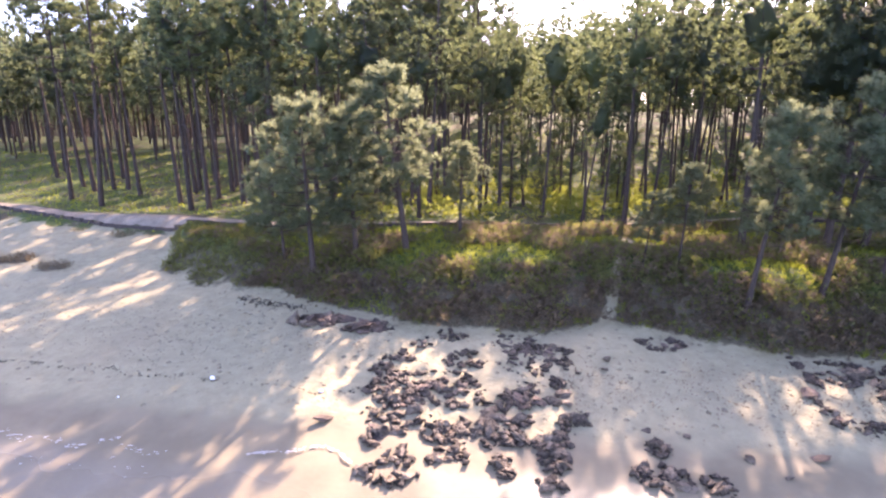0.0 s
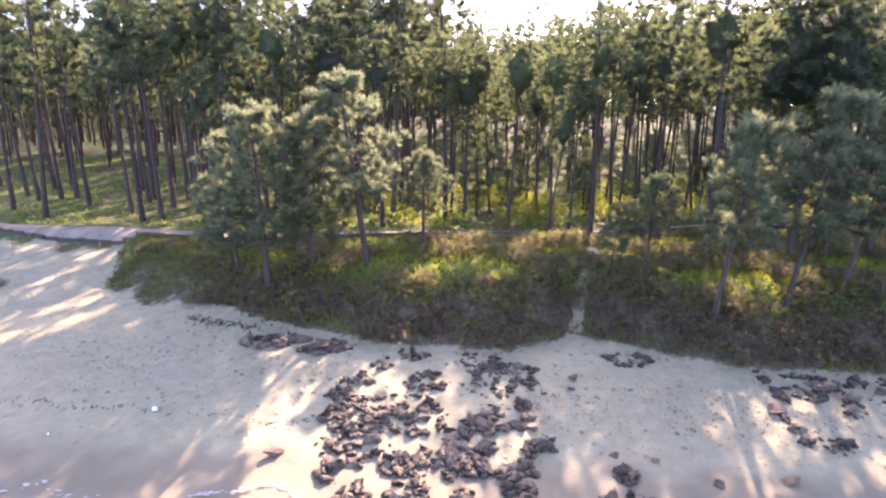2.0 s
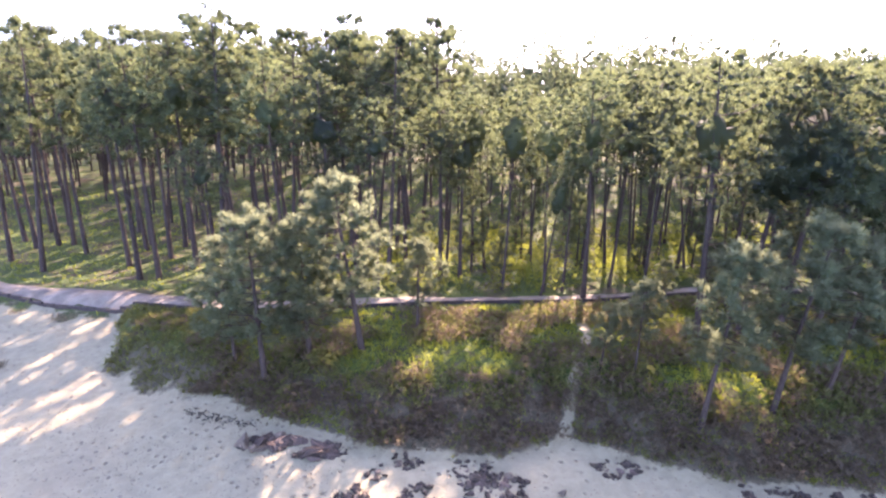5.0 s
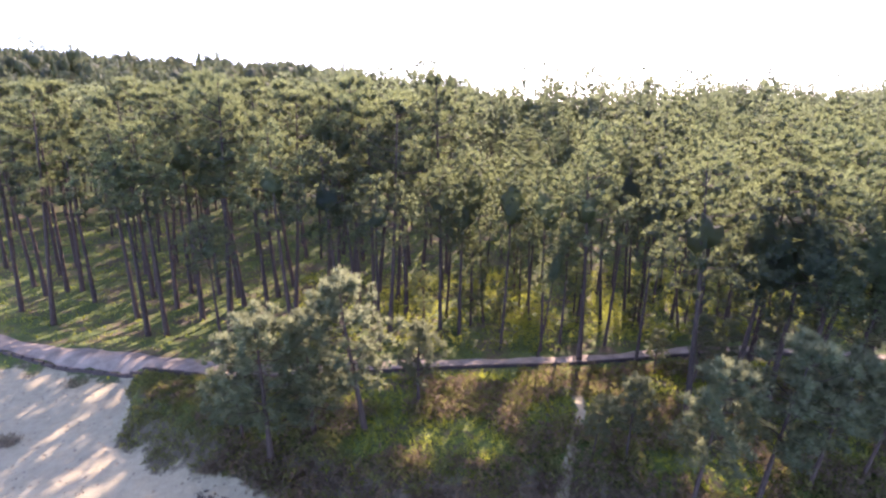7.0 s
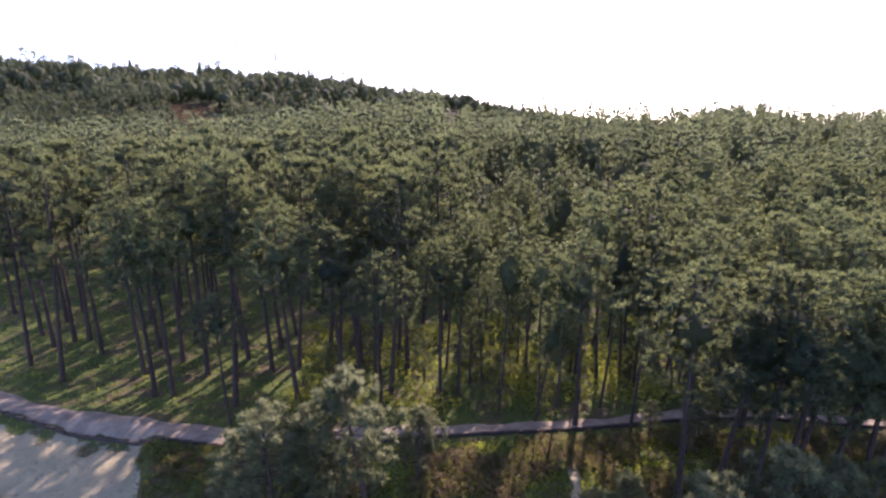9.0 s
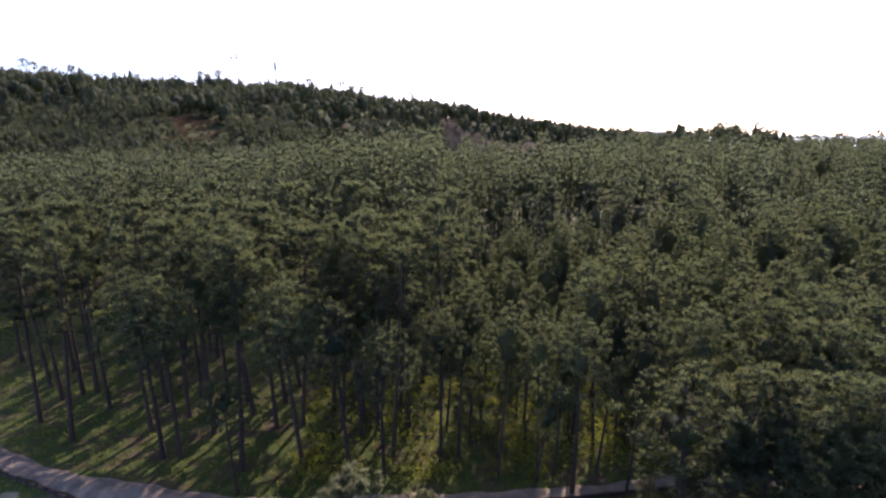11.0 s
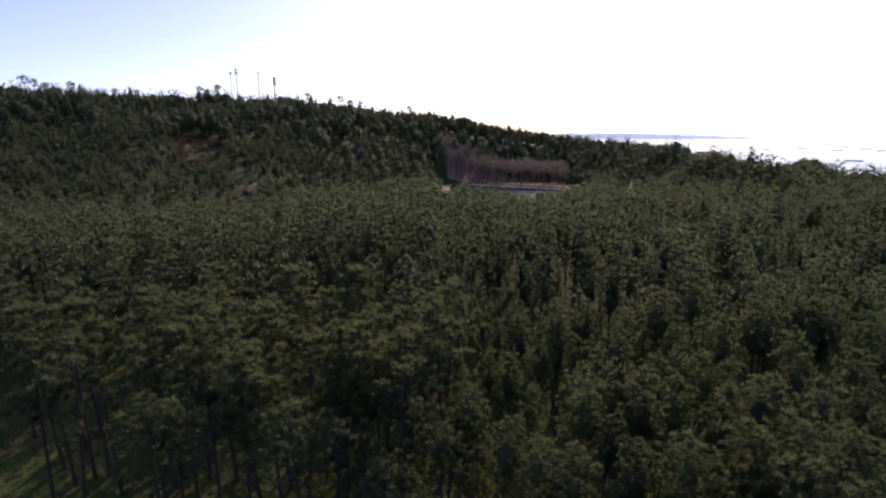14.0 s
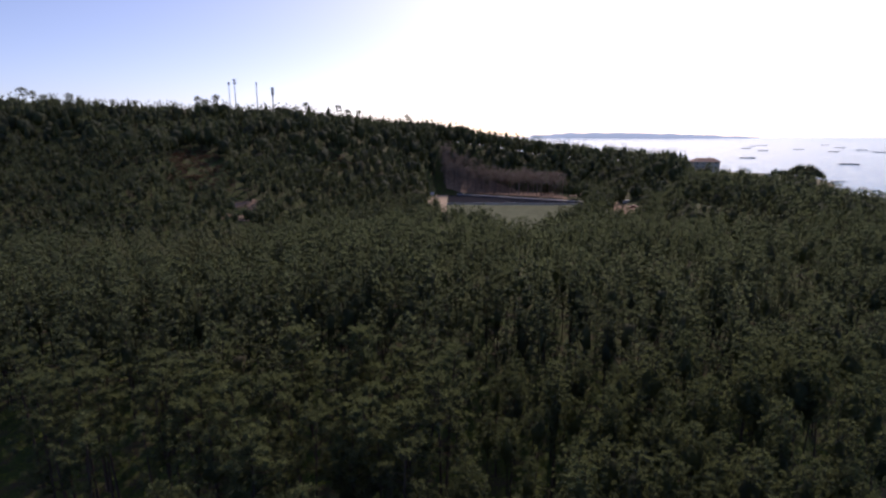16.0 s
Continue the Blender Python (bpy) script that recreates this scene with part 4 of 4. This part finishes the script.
SIDE_BED = ((-5.3, 22.1, 1.05, 0.4, 26, 0.5, 0.95, 0.45), (-3.1, 21.45, 0.95, 0.34, 18, 0.4, 0.75, 0.5), (8.3, 19.7, 0.75, 0.4, 10, 0.2, 0.5, 0.35), (12.5, 17.7, 0.14, 0.8, 8, 0.25, 0.5, 0.6), (11.85, 16.3, 0.22, 0.28, 3, 0.6, 0.9, 1.0),
            (11.95, 15.3, 0.2, 0.5, 5, 0.25, 0.5, 0.6), (14.3, 17.0, 0.4, 1.0, 12, 0.5, 0.95, 0.1), (13.7, 17.6, 0.7, 0.7, 12, 0.15, 0.4, 0.2), (12.6, 14.9, 0.5, 0.4, 7, 0.2, 0.4, 0.35),
            (16.0, 17.2, 1.0, 0.7, 9, 0.4, 0.8, 0.2))
for cx, cy, rx, ry, count, s0, s1, red in MAIN_BED + LOW_BED + UPPER_BED + SIDE_BED:
    main = abs(cx) < 2.2 and 14.8 < cy < 19
    rubble += [(cx, cy, rx * (1.6 if main else 1.2), ry * (1.5 if main else 1.2), 0)] * int(count * (12 if main else 8))
    for i in range(int(count * (0.85 if main else 0.62))):
        a, u = rr.uniform(0, 6.283), rr.random() ** 0.7
        is_red = rr.random() < red
        rock(REDROCKS if is_red else DARKROCKS, cx + math.cos(a) * u * rx, cy + math.sin(a) * u * ry, rr.uniform(s0, s1) * rr.uniform(0.6, 1.1), red_label if is_red else dark_label, rr.uniform(0.9, 1.5))
for x, y, s, sx, turn, red in ((-5.6, 22.25, 1.0, 1.2, 10, 1), (-4.8, 22.1, 0.85, 1.2, -15, 1), (-3.4, 21.5, 0.8, 1.4, 12, 1), (-2.7, 21.4, 0.6, 1.4, -8, 1), (-3.64, 15.7, 0.5, 1.2, 0, 1), (5.96, 18.7, 0.45, 1.0, 40, 0), (5.71, 18.1, 0.3, 1.8, 0, 1), (7.13, 14.6, 0.3, 1.0, 0, 0), (8.45, 13.5, 0.42, 1.2, -50, 0),
                               (6.06, 14.85, 0.28, 1.3, 0, 0), (9.1, 12.9, 0.2, 1.2, 0, 0), (10.42, 13.6, 0.42, 1.5, -10, 1), (4.75, 17.9, 0.2, 1.2, 0, 0)):
    rock(REDROCKS if red else DARKROCKS, x, y, s, red_label if red else dark_label, sx, turn)

lumps = []
for me in SMALLROCKS[:4]:
    v = np.array([q.co[:] for q in me.vertices])
    lumps.append((v, np.array([p.vertices[:] for p in me.polygons])))
pieces = []
for cx, cy, rx, ry, turn in rubble:
    a, u = rr.uniform(0, 6.283), math.sqrt(rr.random())
    c, s = math.cos(radians(turn)), math.sin(radians(turn))
    dx, dy = math.cos(a) * u * rx, math.sin(a) * u * ry
    x, y, size, g = cx + dx * c - dy * s, cy + dx * s + dy * c, 0.07 + 0.3 * rr.random() ** 2, rr.uniform(0, 6.28)
    if noise.noise(Vector((x * 1.6, y * 1.6, 4))) < -0.12:
        continue
    v, f = rr.choice(lumps)
    w = np.stack([v[:, 0] * math.cos(g) - v[:, 1] * math.sin(g), v[:, 0] * math.sin(g) + v[:, 1] * math.cos(g), v[:, 2] * 1.2], -1) * size
    pieces.append((w + [x, y, float(ground(x, y)) + size * 0.15], f))
stuff("rubble", *join(pieces), ROCK, "small dark stones strewn between the shore rocks", "stones")

# ---- the tide line, litter ----
def scraps(count, xa, xb, yfun, size, spread):
    x = rs.uniform(xa, xb, count)
    y = yfun(x) + rs.normal(size=count) * spread
    P = np.stack([x, y, ground(x, y) + 0.01], -1)
    return tufts(P, np.stack([rs.normal(size=count), rs.normal(size=count), np.full(count, 0.35)], -1), 6, size, size * 0.3, 0.7, rs)


tide_y = lambda x: np.interp(x, (-24, -16, -8, -4, -1.5), (20.6, 19.3, 17.9, 17.1, 17.0))
stuff("seaweed_line", *scraps(210, -24, -1.5, lambda x: tide_y(x) + 0.12 * np.sin(1.9 * x) + 0.06 * np.sin(6.1 * x), 0.08, 0.06), WEED, "thin dark line of dry seaweed along the tide mark", "seaweed")
stuff("beach_scraps", *scraps(1300, -20, 0, lambda x: np.interp(x, (-20, 0), (23.6, 19.2)), 0.045, 1.5), WEED, "scattered dark scraps of weed and bark on dry sand", "litter")
stuff("beach_scraps", *scraps(900, 4, 14, lambda x: np.interp(x, (4, 14), (17.4, 16.0)), 0.055, 1.1), TWIG, "scattered reddish scraps of weed and bark on the sand", "litter")
stuff("wrack", *scraps(160, -9.5, -6, lambda x: np.interp(x, (-9.5, -6), (24.4, 23.2)), 0.11, 0.2), WEED, "drift of weed and twigs below the bank", "seaweed")


def litter(x, y, size, turn):
    bm = bmesh.new()
    bmesh.ops.create_uvsphere(bm, u_segments=10, v_segments=6, radius=0.5)
    for v in bm.verts:
        v.co *= 1 + 0.35 * noise.noise(v.co * 3 + Vector((x, y, 0)))
        v.co.z *= 0.7
        v.co.x *= 0.75
    me = bpy.data.meshes.new("plastic_scrap")
    bm.to_mesh(me)
    bm.free()
    me.materials.append(WHITE)
    ob = new("plastic_scrap", me)
    ob.matrix_basis = pose(x, y, float(ground(x, y)) + size * 0.28, 0, 12, turn) @ Matrix.Diagonal((size, size, size, 1))
    tagged(ob, "crumpled white plastic scrap washed up on the sand", "litter", "washed-up litter")


litter(-8.1, 17.95, 0.22, 30)
litter(-4.1, 17.1, 0.15, 80)
litter(-10.9, 17.0, 0.08, 10)

# broken foam left by the last wave on the wet sand
def foam_flecks(curve, count, size, wide):
    V, F = [], []
    for i in range(count):
        u = rs.random()
        x = np.interp(u, np.linspace(0, 1, len(curve)), [p[0] for p in curve])
        y = np.interp(x, [p[0] for p in curve], [p[1] for p in curve]) + 0.1 * math.sin(3.1 * x) + rs.normal() * wide
        s, g = size * rs.uniform(0.4, 1.3), rs.uniform(0, 6.28)
        z = max(float(ground(x, y)), SEA_Z) + 0.05
        o = len(V)
        V.append((x, y, z + 0.012))
        for k in range(7):
            q = g + k * 0.898
            ln = s * rs.uniform(0.5, 1.2)
            V.append((x + math.cos(q) * ln * 2.2, y + math.sin(q) * ln * 0.7, z))
        F += [(o, o + 1 + k, o + 1 + (k + 1) % 7) for k in range(7)]
    return V, F


for name, curve, count, size, wide in (("foam", ((-15, 15.4), (-13.5, 15.25), (-12.3, 15.0), (-10.9, 14.7), (-10.1, 14.8), (-8.8, 14.4), (-7.8, 14.2)), 90, 0.035, 0.07), ("foam", ((-5.6, 14.0), (-5.0, 14.27), (-4.0, 14.33), (-3.0, 14.2), (-2.5, 13.75)), 110, 0.03, 0.04),
                                       ("foam", ((-14, 14.4), (-11, 14.0), (-8, 13.6)), 24, 0.022, 0.15)):
    stuff(name, *foam_flecks(curve, count, size, wide), FOAM, "broken white foam of a spent wave on wet sand", "foam")


# ---- far things: masts, pitch, house, rafts, coast ----
def mast(x, y, z0, z1, r, heads, label):
    root = tagged(new("radio_mast"), label, "mast", "masts on the hill")
    root.matrix_basis = pose(x, y, z0)
    h = z1 - z0
    part("pole", mesh_from("pole", *tube([(0, 0, 0), (0, 0, h * 0.5), (0, 0, h)], [r, r * 0.85, r * 0.6], 8), GREYMETAL), None, root)
    for u, w, t in heads:
        bm = bmesh.new()
        for k in range(3):
            a = k * 2.094
            box(bm, math.cos(a) * w - 0.25, math.cos(a) * w + 0.25, math.sin(a) * w - 0.25, math.sin(a) * w + 0.25, h * u - t, h * u + t, 0.05)
        box(bm, -w, w, -0.08, 0.08, h * u - 0.12, h * u + 0.12)
        part("antenna", bm, GREYMETAL, root)


zt = lambda x, y: float(ground(x, y))
mast(-114.0, 381, zt(-114.0, 381), 72.3, 0.3, [(0.97, 0.5, 0.7)], "thin grey radio mast above the hilltop pines")
mast(-110.4, 381, zt(-110.4, 381), 74.5, 0.35, [(0.97, 0.9, 0.5), (0.90, 0.9, 0.7)], "grey lattice mast with antennas above the pines")
mast(-96.5, 381, zt(-96.5, 381), 72.0, 0.4, [(0.985, 0.25, 0.6)], "plain grey pole mast above the hilltop pines")
mast(-86.4, 381, zt(-86.4, 381), 68.8, 0.55, [(0.97, 0.8, 1.3), (0.86, 0.8, 1.3)], "stout dark telecom mast with panel antennas")

# taller pines that stand out on the skyline
umbrella = pine("umbrella_pine", "tall bare-stemmed pine standing clear of the ridge", "skyline pines", seed=71, height=18, crown_from=0.74, radius=3.0, levels=4, per_level=5,
                per_branch=2, size=0.9, count=4, blades=6, length=0.8, width=0.12, girth=0.22, dead=3)
for i, (x, y, top, s) in enumerate(((-75.7, 397, 60.5, 0.8), (-68.1, 397, 60.6, 0.8), (-46.2, 397, 58.8, 1.0), (-32, 397, 55.5, 0.8), (-135.8, 385, 63.5, 1.05), (-124.1, 385, 64.4, 1.1), (-130, 383, 61.5, 1.0),
                                    (-215.6, 338, 65, 1.1), (-210.4, 338, 63.2, 1.0), (-207, 342, 61.5, 1.0), (-195.4, 347, 62.6, 1.0), (-192.8, 352, 60.5, 0.9), (-176, 357, 59.8, 0.9), (-165, 362, 59.5, 0.9),
                                    (-184, 352, 58.5, 0.9), (1.3, 407, 53, 0.8), (-40, 398, 56, 0.8))):
    m = pose(x, y, float(ground(x, y)) - 0.2, 0, 2, i * 50)
    s = (top - float(ground(x, y))) / 17.6 if i else s
    if i == 0:
        umbrella.matrix_basis = m @ Matrix.Diagonal((s, s, s, 1))
    else:
        keep = umbrella.matrix_basis.copy()
        umbrella.matrix_basis = Matrix.Diagonal((s, s, s, 1))
        copy_thing(umbrella, m)
        umbrella.matrix_basis = keep

# sports ground in the clearing
def slab(corners, z0, z1):
    """A flat piece of ground with the given outline."""
    bm = bmesh.new()
    low, high = [bm.verts.new((x, y, z0)) for x, y in corners], [bm.verts.new((x, y, z1)) for x, y in corners]
    bm.faces.new(high)
    bm.faces.new(low[::-1])
    for k in range(len(corners)):
        j = (k + 1) % len(corners)
        bm.faces.new((low[k], low[j], high[j], high[k]))
    return bm


bm = slab(((20, 190), (94, 190), (94, 289.5), (22, 296)), 1.9, 2.06)
tagged(part("sports_pitch", bm, TURFGREEN, None), "worn green sports pitch in a clearing", "pitch", kind="structure")
bm = slab(((22.5, 297.5), (96, 291), (100, 302.5), (94, 306), (27, 349)), 1.9, 2.05)
tagged(part("car_park", bm, SHADED_ASPHALT, None), "asphalt yard beside the pitch, tree shadow put into its dark colour", "yard", kind="structure")
bm = slab(((12, 268), (19.6, 268), (22, 298), (26.6, 349), (27, 354), (12, 356)), 1.9, 2.1)
tagged(part("dirt_track", bm, PALE_DIRT, None), "bare pale earth at the end of the yard", "track", kind="structure")
bm = slab(((27, 349.3), (94, 306.3), (100, 302.8), (108, 299), (108, 302), (95, 309.5), (27, 354)), 1.9, 2.3)
tagged(part("gravel_strip", bm, CONCRETE, None), "pale gravel strip below the bare trees", "strip", kind="structure")
me, _, _ = sheet("sandy_slope", np.linspace(-3.2, 3.2, 5), np.linspace(328, 362, 14), lambda x, y: 0 * x, PALE_DIRT)
for v in me.vertices:
    v.co.x += 113 + 0.6 * (v.co.y - 348)
    v.co.z = float(ground(v.co.x, v.co.y)) + 0.5
tagged(new("sandy_slope", me), "bare pale sandy slope between the pines", "slope", kind="structure")
bm = box(bmesh.new(), 104, 123, 255, 302, 1.9, 2.2)
tagged(part("sandy_yard", bm, BAREEARTH, None), "bare sandy yard beside the pitch", "yard", kind="structure")
wall_p = tagged(new("perimeter_wall"), "low white wall round the sports pitch", "wall", kind="structure")
for i in range(12):
    x0 = 22 + i * 5.9
    part("panel", box(bmesh.new(), x0, x0 + 5.7, 296.6 - 0.089 * (x0 - 22), 296.9 - 0.089 * (x0 - 22), 2.0, 3.0, 0.03), CONCRETE, wall_p)


def car(x, y, z, turn, paint, label, tall_body=False):
    root = tagged(new("car"), label, "car", "cars by the pitch")
    root.matrix_basis = pose(x, y, z, 0, 0, turn)
    h = 2.1 if tall_body else 0.85
    bm = box(bmesh.new(), -2.2, 2.2, -0.9, 0.9, 0.35, h, 0.12)
    body = part("body", bm, paint, root)
    if not tall_body:
        bm = box(bmesh.new(), -1.5, 1.2, -0.8, 0.8, 0.85, 1.45, 0.15)
        part("cabin", bm, GLASS, root)
        part("roof", box(bmesh.new(), -1.2, 0.9, -0.72, 0.72, 1.44, 1.52, 0.03), paint, root)
    else:
        part("windscreen", box(bmesh.new(), 2.15, 2.23, -0.75, 0.75, 1.2, 1.85, 0.02), GLASS, root)
    for wx in (-1.35, 1.35):
        for wy in (-0.85, 0.85):
            bm = bmesh.new()
            bmesh.ops.create_cone(bm, cap_ends=True, segments=14, radius1=0.33, radius2=0.33, depth=0.22, matrix=Matrix.Translation((wx, wy, 0.33)) @ Matrix.Rotation(radians(90), 4, "X"))
            wheel = part("wheel", bm, RUBBER, root)
            bm = bmesh.new()
            bmesh.ops.create_cone(bm, cap_ends=True, segments=12, radius1=0.2, radius2=0.18, depth=0.25, matrix=Matrix.Translation((wx, wy, 0.33)) @ Matrix.Rotation(radians(90), 4, "X"))
            part("rim", bm, GREYMETAL, wheel)
    for wy in (-0.62, 0.62):
        part("headlight", box(bmesh.new(), 2.17, 2.24, wy - 0.16, wy + 0.16, 0.55, 0.72, 0.03), WHITE, root)
        part("bumper_lamp", box(bmesh.new(), -2.24, -2.17, wy - 0.14, wy + 0.14, 0.55, 0.74, 0.03), REDPAINT, root)


car(15.5, 338, 2.1, 60, CARWHITE, "white van parked on the gravel strip", True)
car(33.5, 341, 2.1, 10, CARWHITE, "white car parked below the bare trees")
car(120, 293, 2.1, 40, CARWHITE, "white van parked in the sandy yard", True)
car(117, 276, 2.1, 0, REDPAINT, "red car parked in the sandy yard")
car(111, 312, zt(111, 312) + 0.02, 90, CARWHITE, "white car parked beside the pines")

# leafless trees behind the yard
def bare_arrays(seed, height):
    r = np.random.default_rng(seed)
    n = 14
    a, z = r.random(n) * 6.283, height * (0.45 + 0.5 * r.random(n))
    ends = np.stack([np.cos(a) * 1.8, np.sin(a) * 1.8, z + 1.6], -1)
    wood = [tube([(0, 0, -0.3), (0.1, 0, height * 0.5), (0, 0.1, height)], [0.22, 0.16, 0.04], 5)]
    wood += [tube([(0, 0, zz), e * [0.5, 0.5, 1] - [0, 0, 0.7], e], [0.09, 0.06, 0.02], 3) for zz, e in zip(z, ends)]
    return join(wood), tufts(ends, np.stack([np.cos(a) * 0.5, np.sin(a) * 0.5, np.full(n, 0.8)], -1), 20, 1.6, 0.09, 0.6, r)


me, _, _ = sheet("leaf_litter", np.linspace(26, 94, 40), np.linspace(0.5, 30, 14), lambda x, y: 0 * x, BAREEARTH)
for v in me.vertices:
    v.co.y += 3 + float(yard_edge(v.co.x))
    v.co.z = float(ground(v.co.x, v.co.y)) + 0.9
tagged(new("leaf_litter", me), "reddish fallen leaves on the slope below bare trees", "leaf litter", kind="structure")
for i in range(96):
    x = 24 + (i % 32) * 2.15 + rs.uniform(-1.2, 1.2)
    y = float(yard_edge(x)) + (4.5, 12, 19)[i // 32] + rs.uniform(0, 7)
    t, c = bare_arrays(400 + i, rs.uniform(12, 15))
    root = tagged(new("bare_tree"), "leafless reddish brown tree at the foot of the hill", "tree", "leafless trees by the pitch")
    root.matrix_basis = pose(x, y, zt(x, y) + 0.8)
    part("trunk", mesh_from("trunk", *t, PALEBARK, True), None, root)
    part("crown", mesh_from("crown", *c, DRY), None, root)

# the house above the shore
house = tagged(new("house"), "pale square house with clay-tile roof among pines", "house")
house.matrix_basis = pose(266.5, 481, zt(266.5, 481) - 0.5, 0, 0, -14)
hz = 19.0 - zt(266.5, 481)
part("wall", box(bmesh.new(), -11, 11, -7, 7, -1, hz - 3.2), WALLPAINT, house)
bm = bmesh.new()
rv = [bm.verts.new(v) for v in ((-11.8, -7.8, hz - 3.2), (11.8, -7.8, hz - 3.2), (11.8, 7.8, hz - 3.2), (-11.8, 7.8, hz - 3.2), (-7, 0, hz), (7, 0, hz))]
for q in ((0, 1, 5, 4), (2, 3, 4, 5), (1, 2, 5), (3, 0, 4), (3, 2, 1, 0)):
    bm.faces.new([rv[i] for i in q])
part("roof", bm, TILE, house)
for i in range(4):
    for zf in (hz - 5.2, hz - 8.4):
        x0 = -8.6 + i * 5.2
        window = part("window", box(bmesh.new(), x0 - 0.12, x0 + 1.42, -7.05, -6.95, zf - 0.12, zf + 1.72, 0.02), WHITE, house)
        for px0 in (x0, x0 + 0.69):
            part("pane", box(bmesh.new(), px0, px0 + 0.61, -7.09, -7.0, zf, zf + 1.6, 0.01), GLASS, window)
        part("sill", box(bmesh.new(), x0 - 0.2, x0 + 1.5, -7.25, -6.95, zf - 0.26, zf - 0.12, 0.02), CONCRETE, window)
part("chimney", box(bmesh.new(), 3.4, 4.4, 1.0, 2.0, hz - 2.4, hz + 0.9, 0.04), WALLPAINT, house)
part("door", box(bmesh.new(), -0.55, 0.55, -7.08, -6.95, -0.4, 1.9, 0.02), TILE, house)
for x, y in ((334, 468), (326, 478)):
    hut = tagged(new("shore_hut"), "small white hut on the shore", "hut", "huts on the shore")
    hut.matrix_basis = pose(x, y, max(zt(x, y), -3), 0, 0, 25)
    part("wall", box(bmesh.new(), -2.5, 2.5, -2, 2, -1, 2.6, 0.03), WHITE, hut)
    part("roof", box(bmesh.new(), -2.8, 2.8, -2.3, 2.3, 2.6, 2.9, 0.05), CONCRETE, hut)


rt = random.Random(9)
for i in range(26):
    u = rt.random()
    x, y, size = 374 + 40 * u + rt.uniform(-2, 2), 478 + 14 * u + rt.uniform(-6, 6) * (1 - 0.6 * u), rt.uniform(2.0, 5.5) * (1.15 - 0.6 * u)
    ob = new("shore_rock", rt.choice(DARKROCKS))
    ob.matrix_basis = pose(x, y, max(zt(x, y), SEA_Z - 0.4) + 0.2, 0, 0, rt.uniform(0, 360)) @ Matrix.Diagonal((size, size, size * 0.8, 1))
    tagged(ob, "dark rock of the low point running into the bay", "rock", "rocks off the point")


def raft(x, y, turn, s=1.0):
    root = tagged(new("mussel_raft"), "dark timber mussel raft floating on calm water", "raft", "mussel rafts in the bay")
    root.matrix_basis = pose(x, y, SEA_Z + 16 * float(smooth(math.hypot(x, y), 2500, 4950)) ** 2, 0, 0, turn) @ Matrix.Diagonal((s, s, s, 1))
    for i in range(4):
        y0 = -9 + i * 5
        part("float", box(bmesh.new(), -11, 11, y0, y0 + 2.0, -0.6, 0.6, 0.25), RAFTWOOD, root)
    for i in range(9):
        x0 = -13 + i * 3.1
        part("beam", box(bmesh.new(), x0, x0 + 0.5, -10, 10, 0.6, 1.0, 0.05), RAFTWOOD, root)
    part("deck", box(bmesh.new(), -13.5, 13.5, -10, 10, 1.0, 1.2, 0.04), RAFTWOOD, root)


for x, y, a, s in ((641, 765, -38, 1.15), (618, 971, -33, 1.2), (919, 1383, -30, 1.2), (1007, 1595, -30, 1.3), (1082, 1474, -35, 1.3), (1035, 1288, -38, 1.2),
                   (1337, 1640, -40, 1.3), (1215, 1414, -40, 1.2), (1113, 1243, -40, 1.2), (1300, 1960, -35, 1.4), (1602, 2041, -35, 1.4), (619, 1682, -20, 1.2), (1190, 1850, -30, 1.3)):
    raft(x, y, a, s * 0.85)

# the far shore across the bay
V, F = [], []
for i in range(61):
    a = radians(12.5 + i * 0.36)
    u = i / 60
    h = (48 * math.sin(math.pi * min(1, u * 1.02)) ** 0.5 + 14 * noise.noise(Vector((i * 0.31, 0, 0))) + 7 * noise.noise(Vector((i * 0.9, 3, 0)))) * (1 - 0.55 * u) + 6 * (1 - u)
    for d, z in ((4300, 0), (4350, max(h, 1) * 0.8), (4500, max(h, 1)), (4900, 0)):
        V.append((math.sin(a) * d, math.cos(a) * d, SEA_Z + 8 + z))
for i in range(60):
    for j in range(3):
        k0 = i * 4 + j
        F.append((k0, k0 + 4, k0 + 5, k0 + 1))
tagged(new("backdrop_coast", mesh_from("backdrop_coast", V, F, COAST_HAZE, True)), "low coast across the bay, its haze put in as a blue glow", "coast", kind="structure")
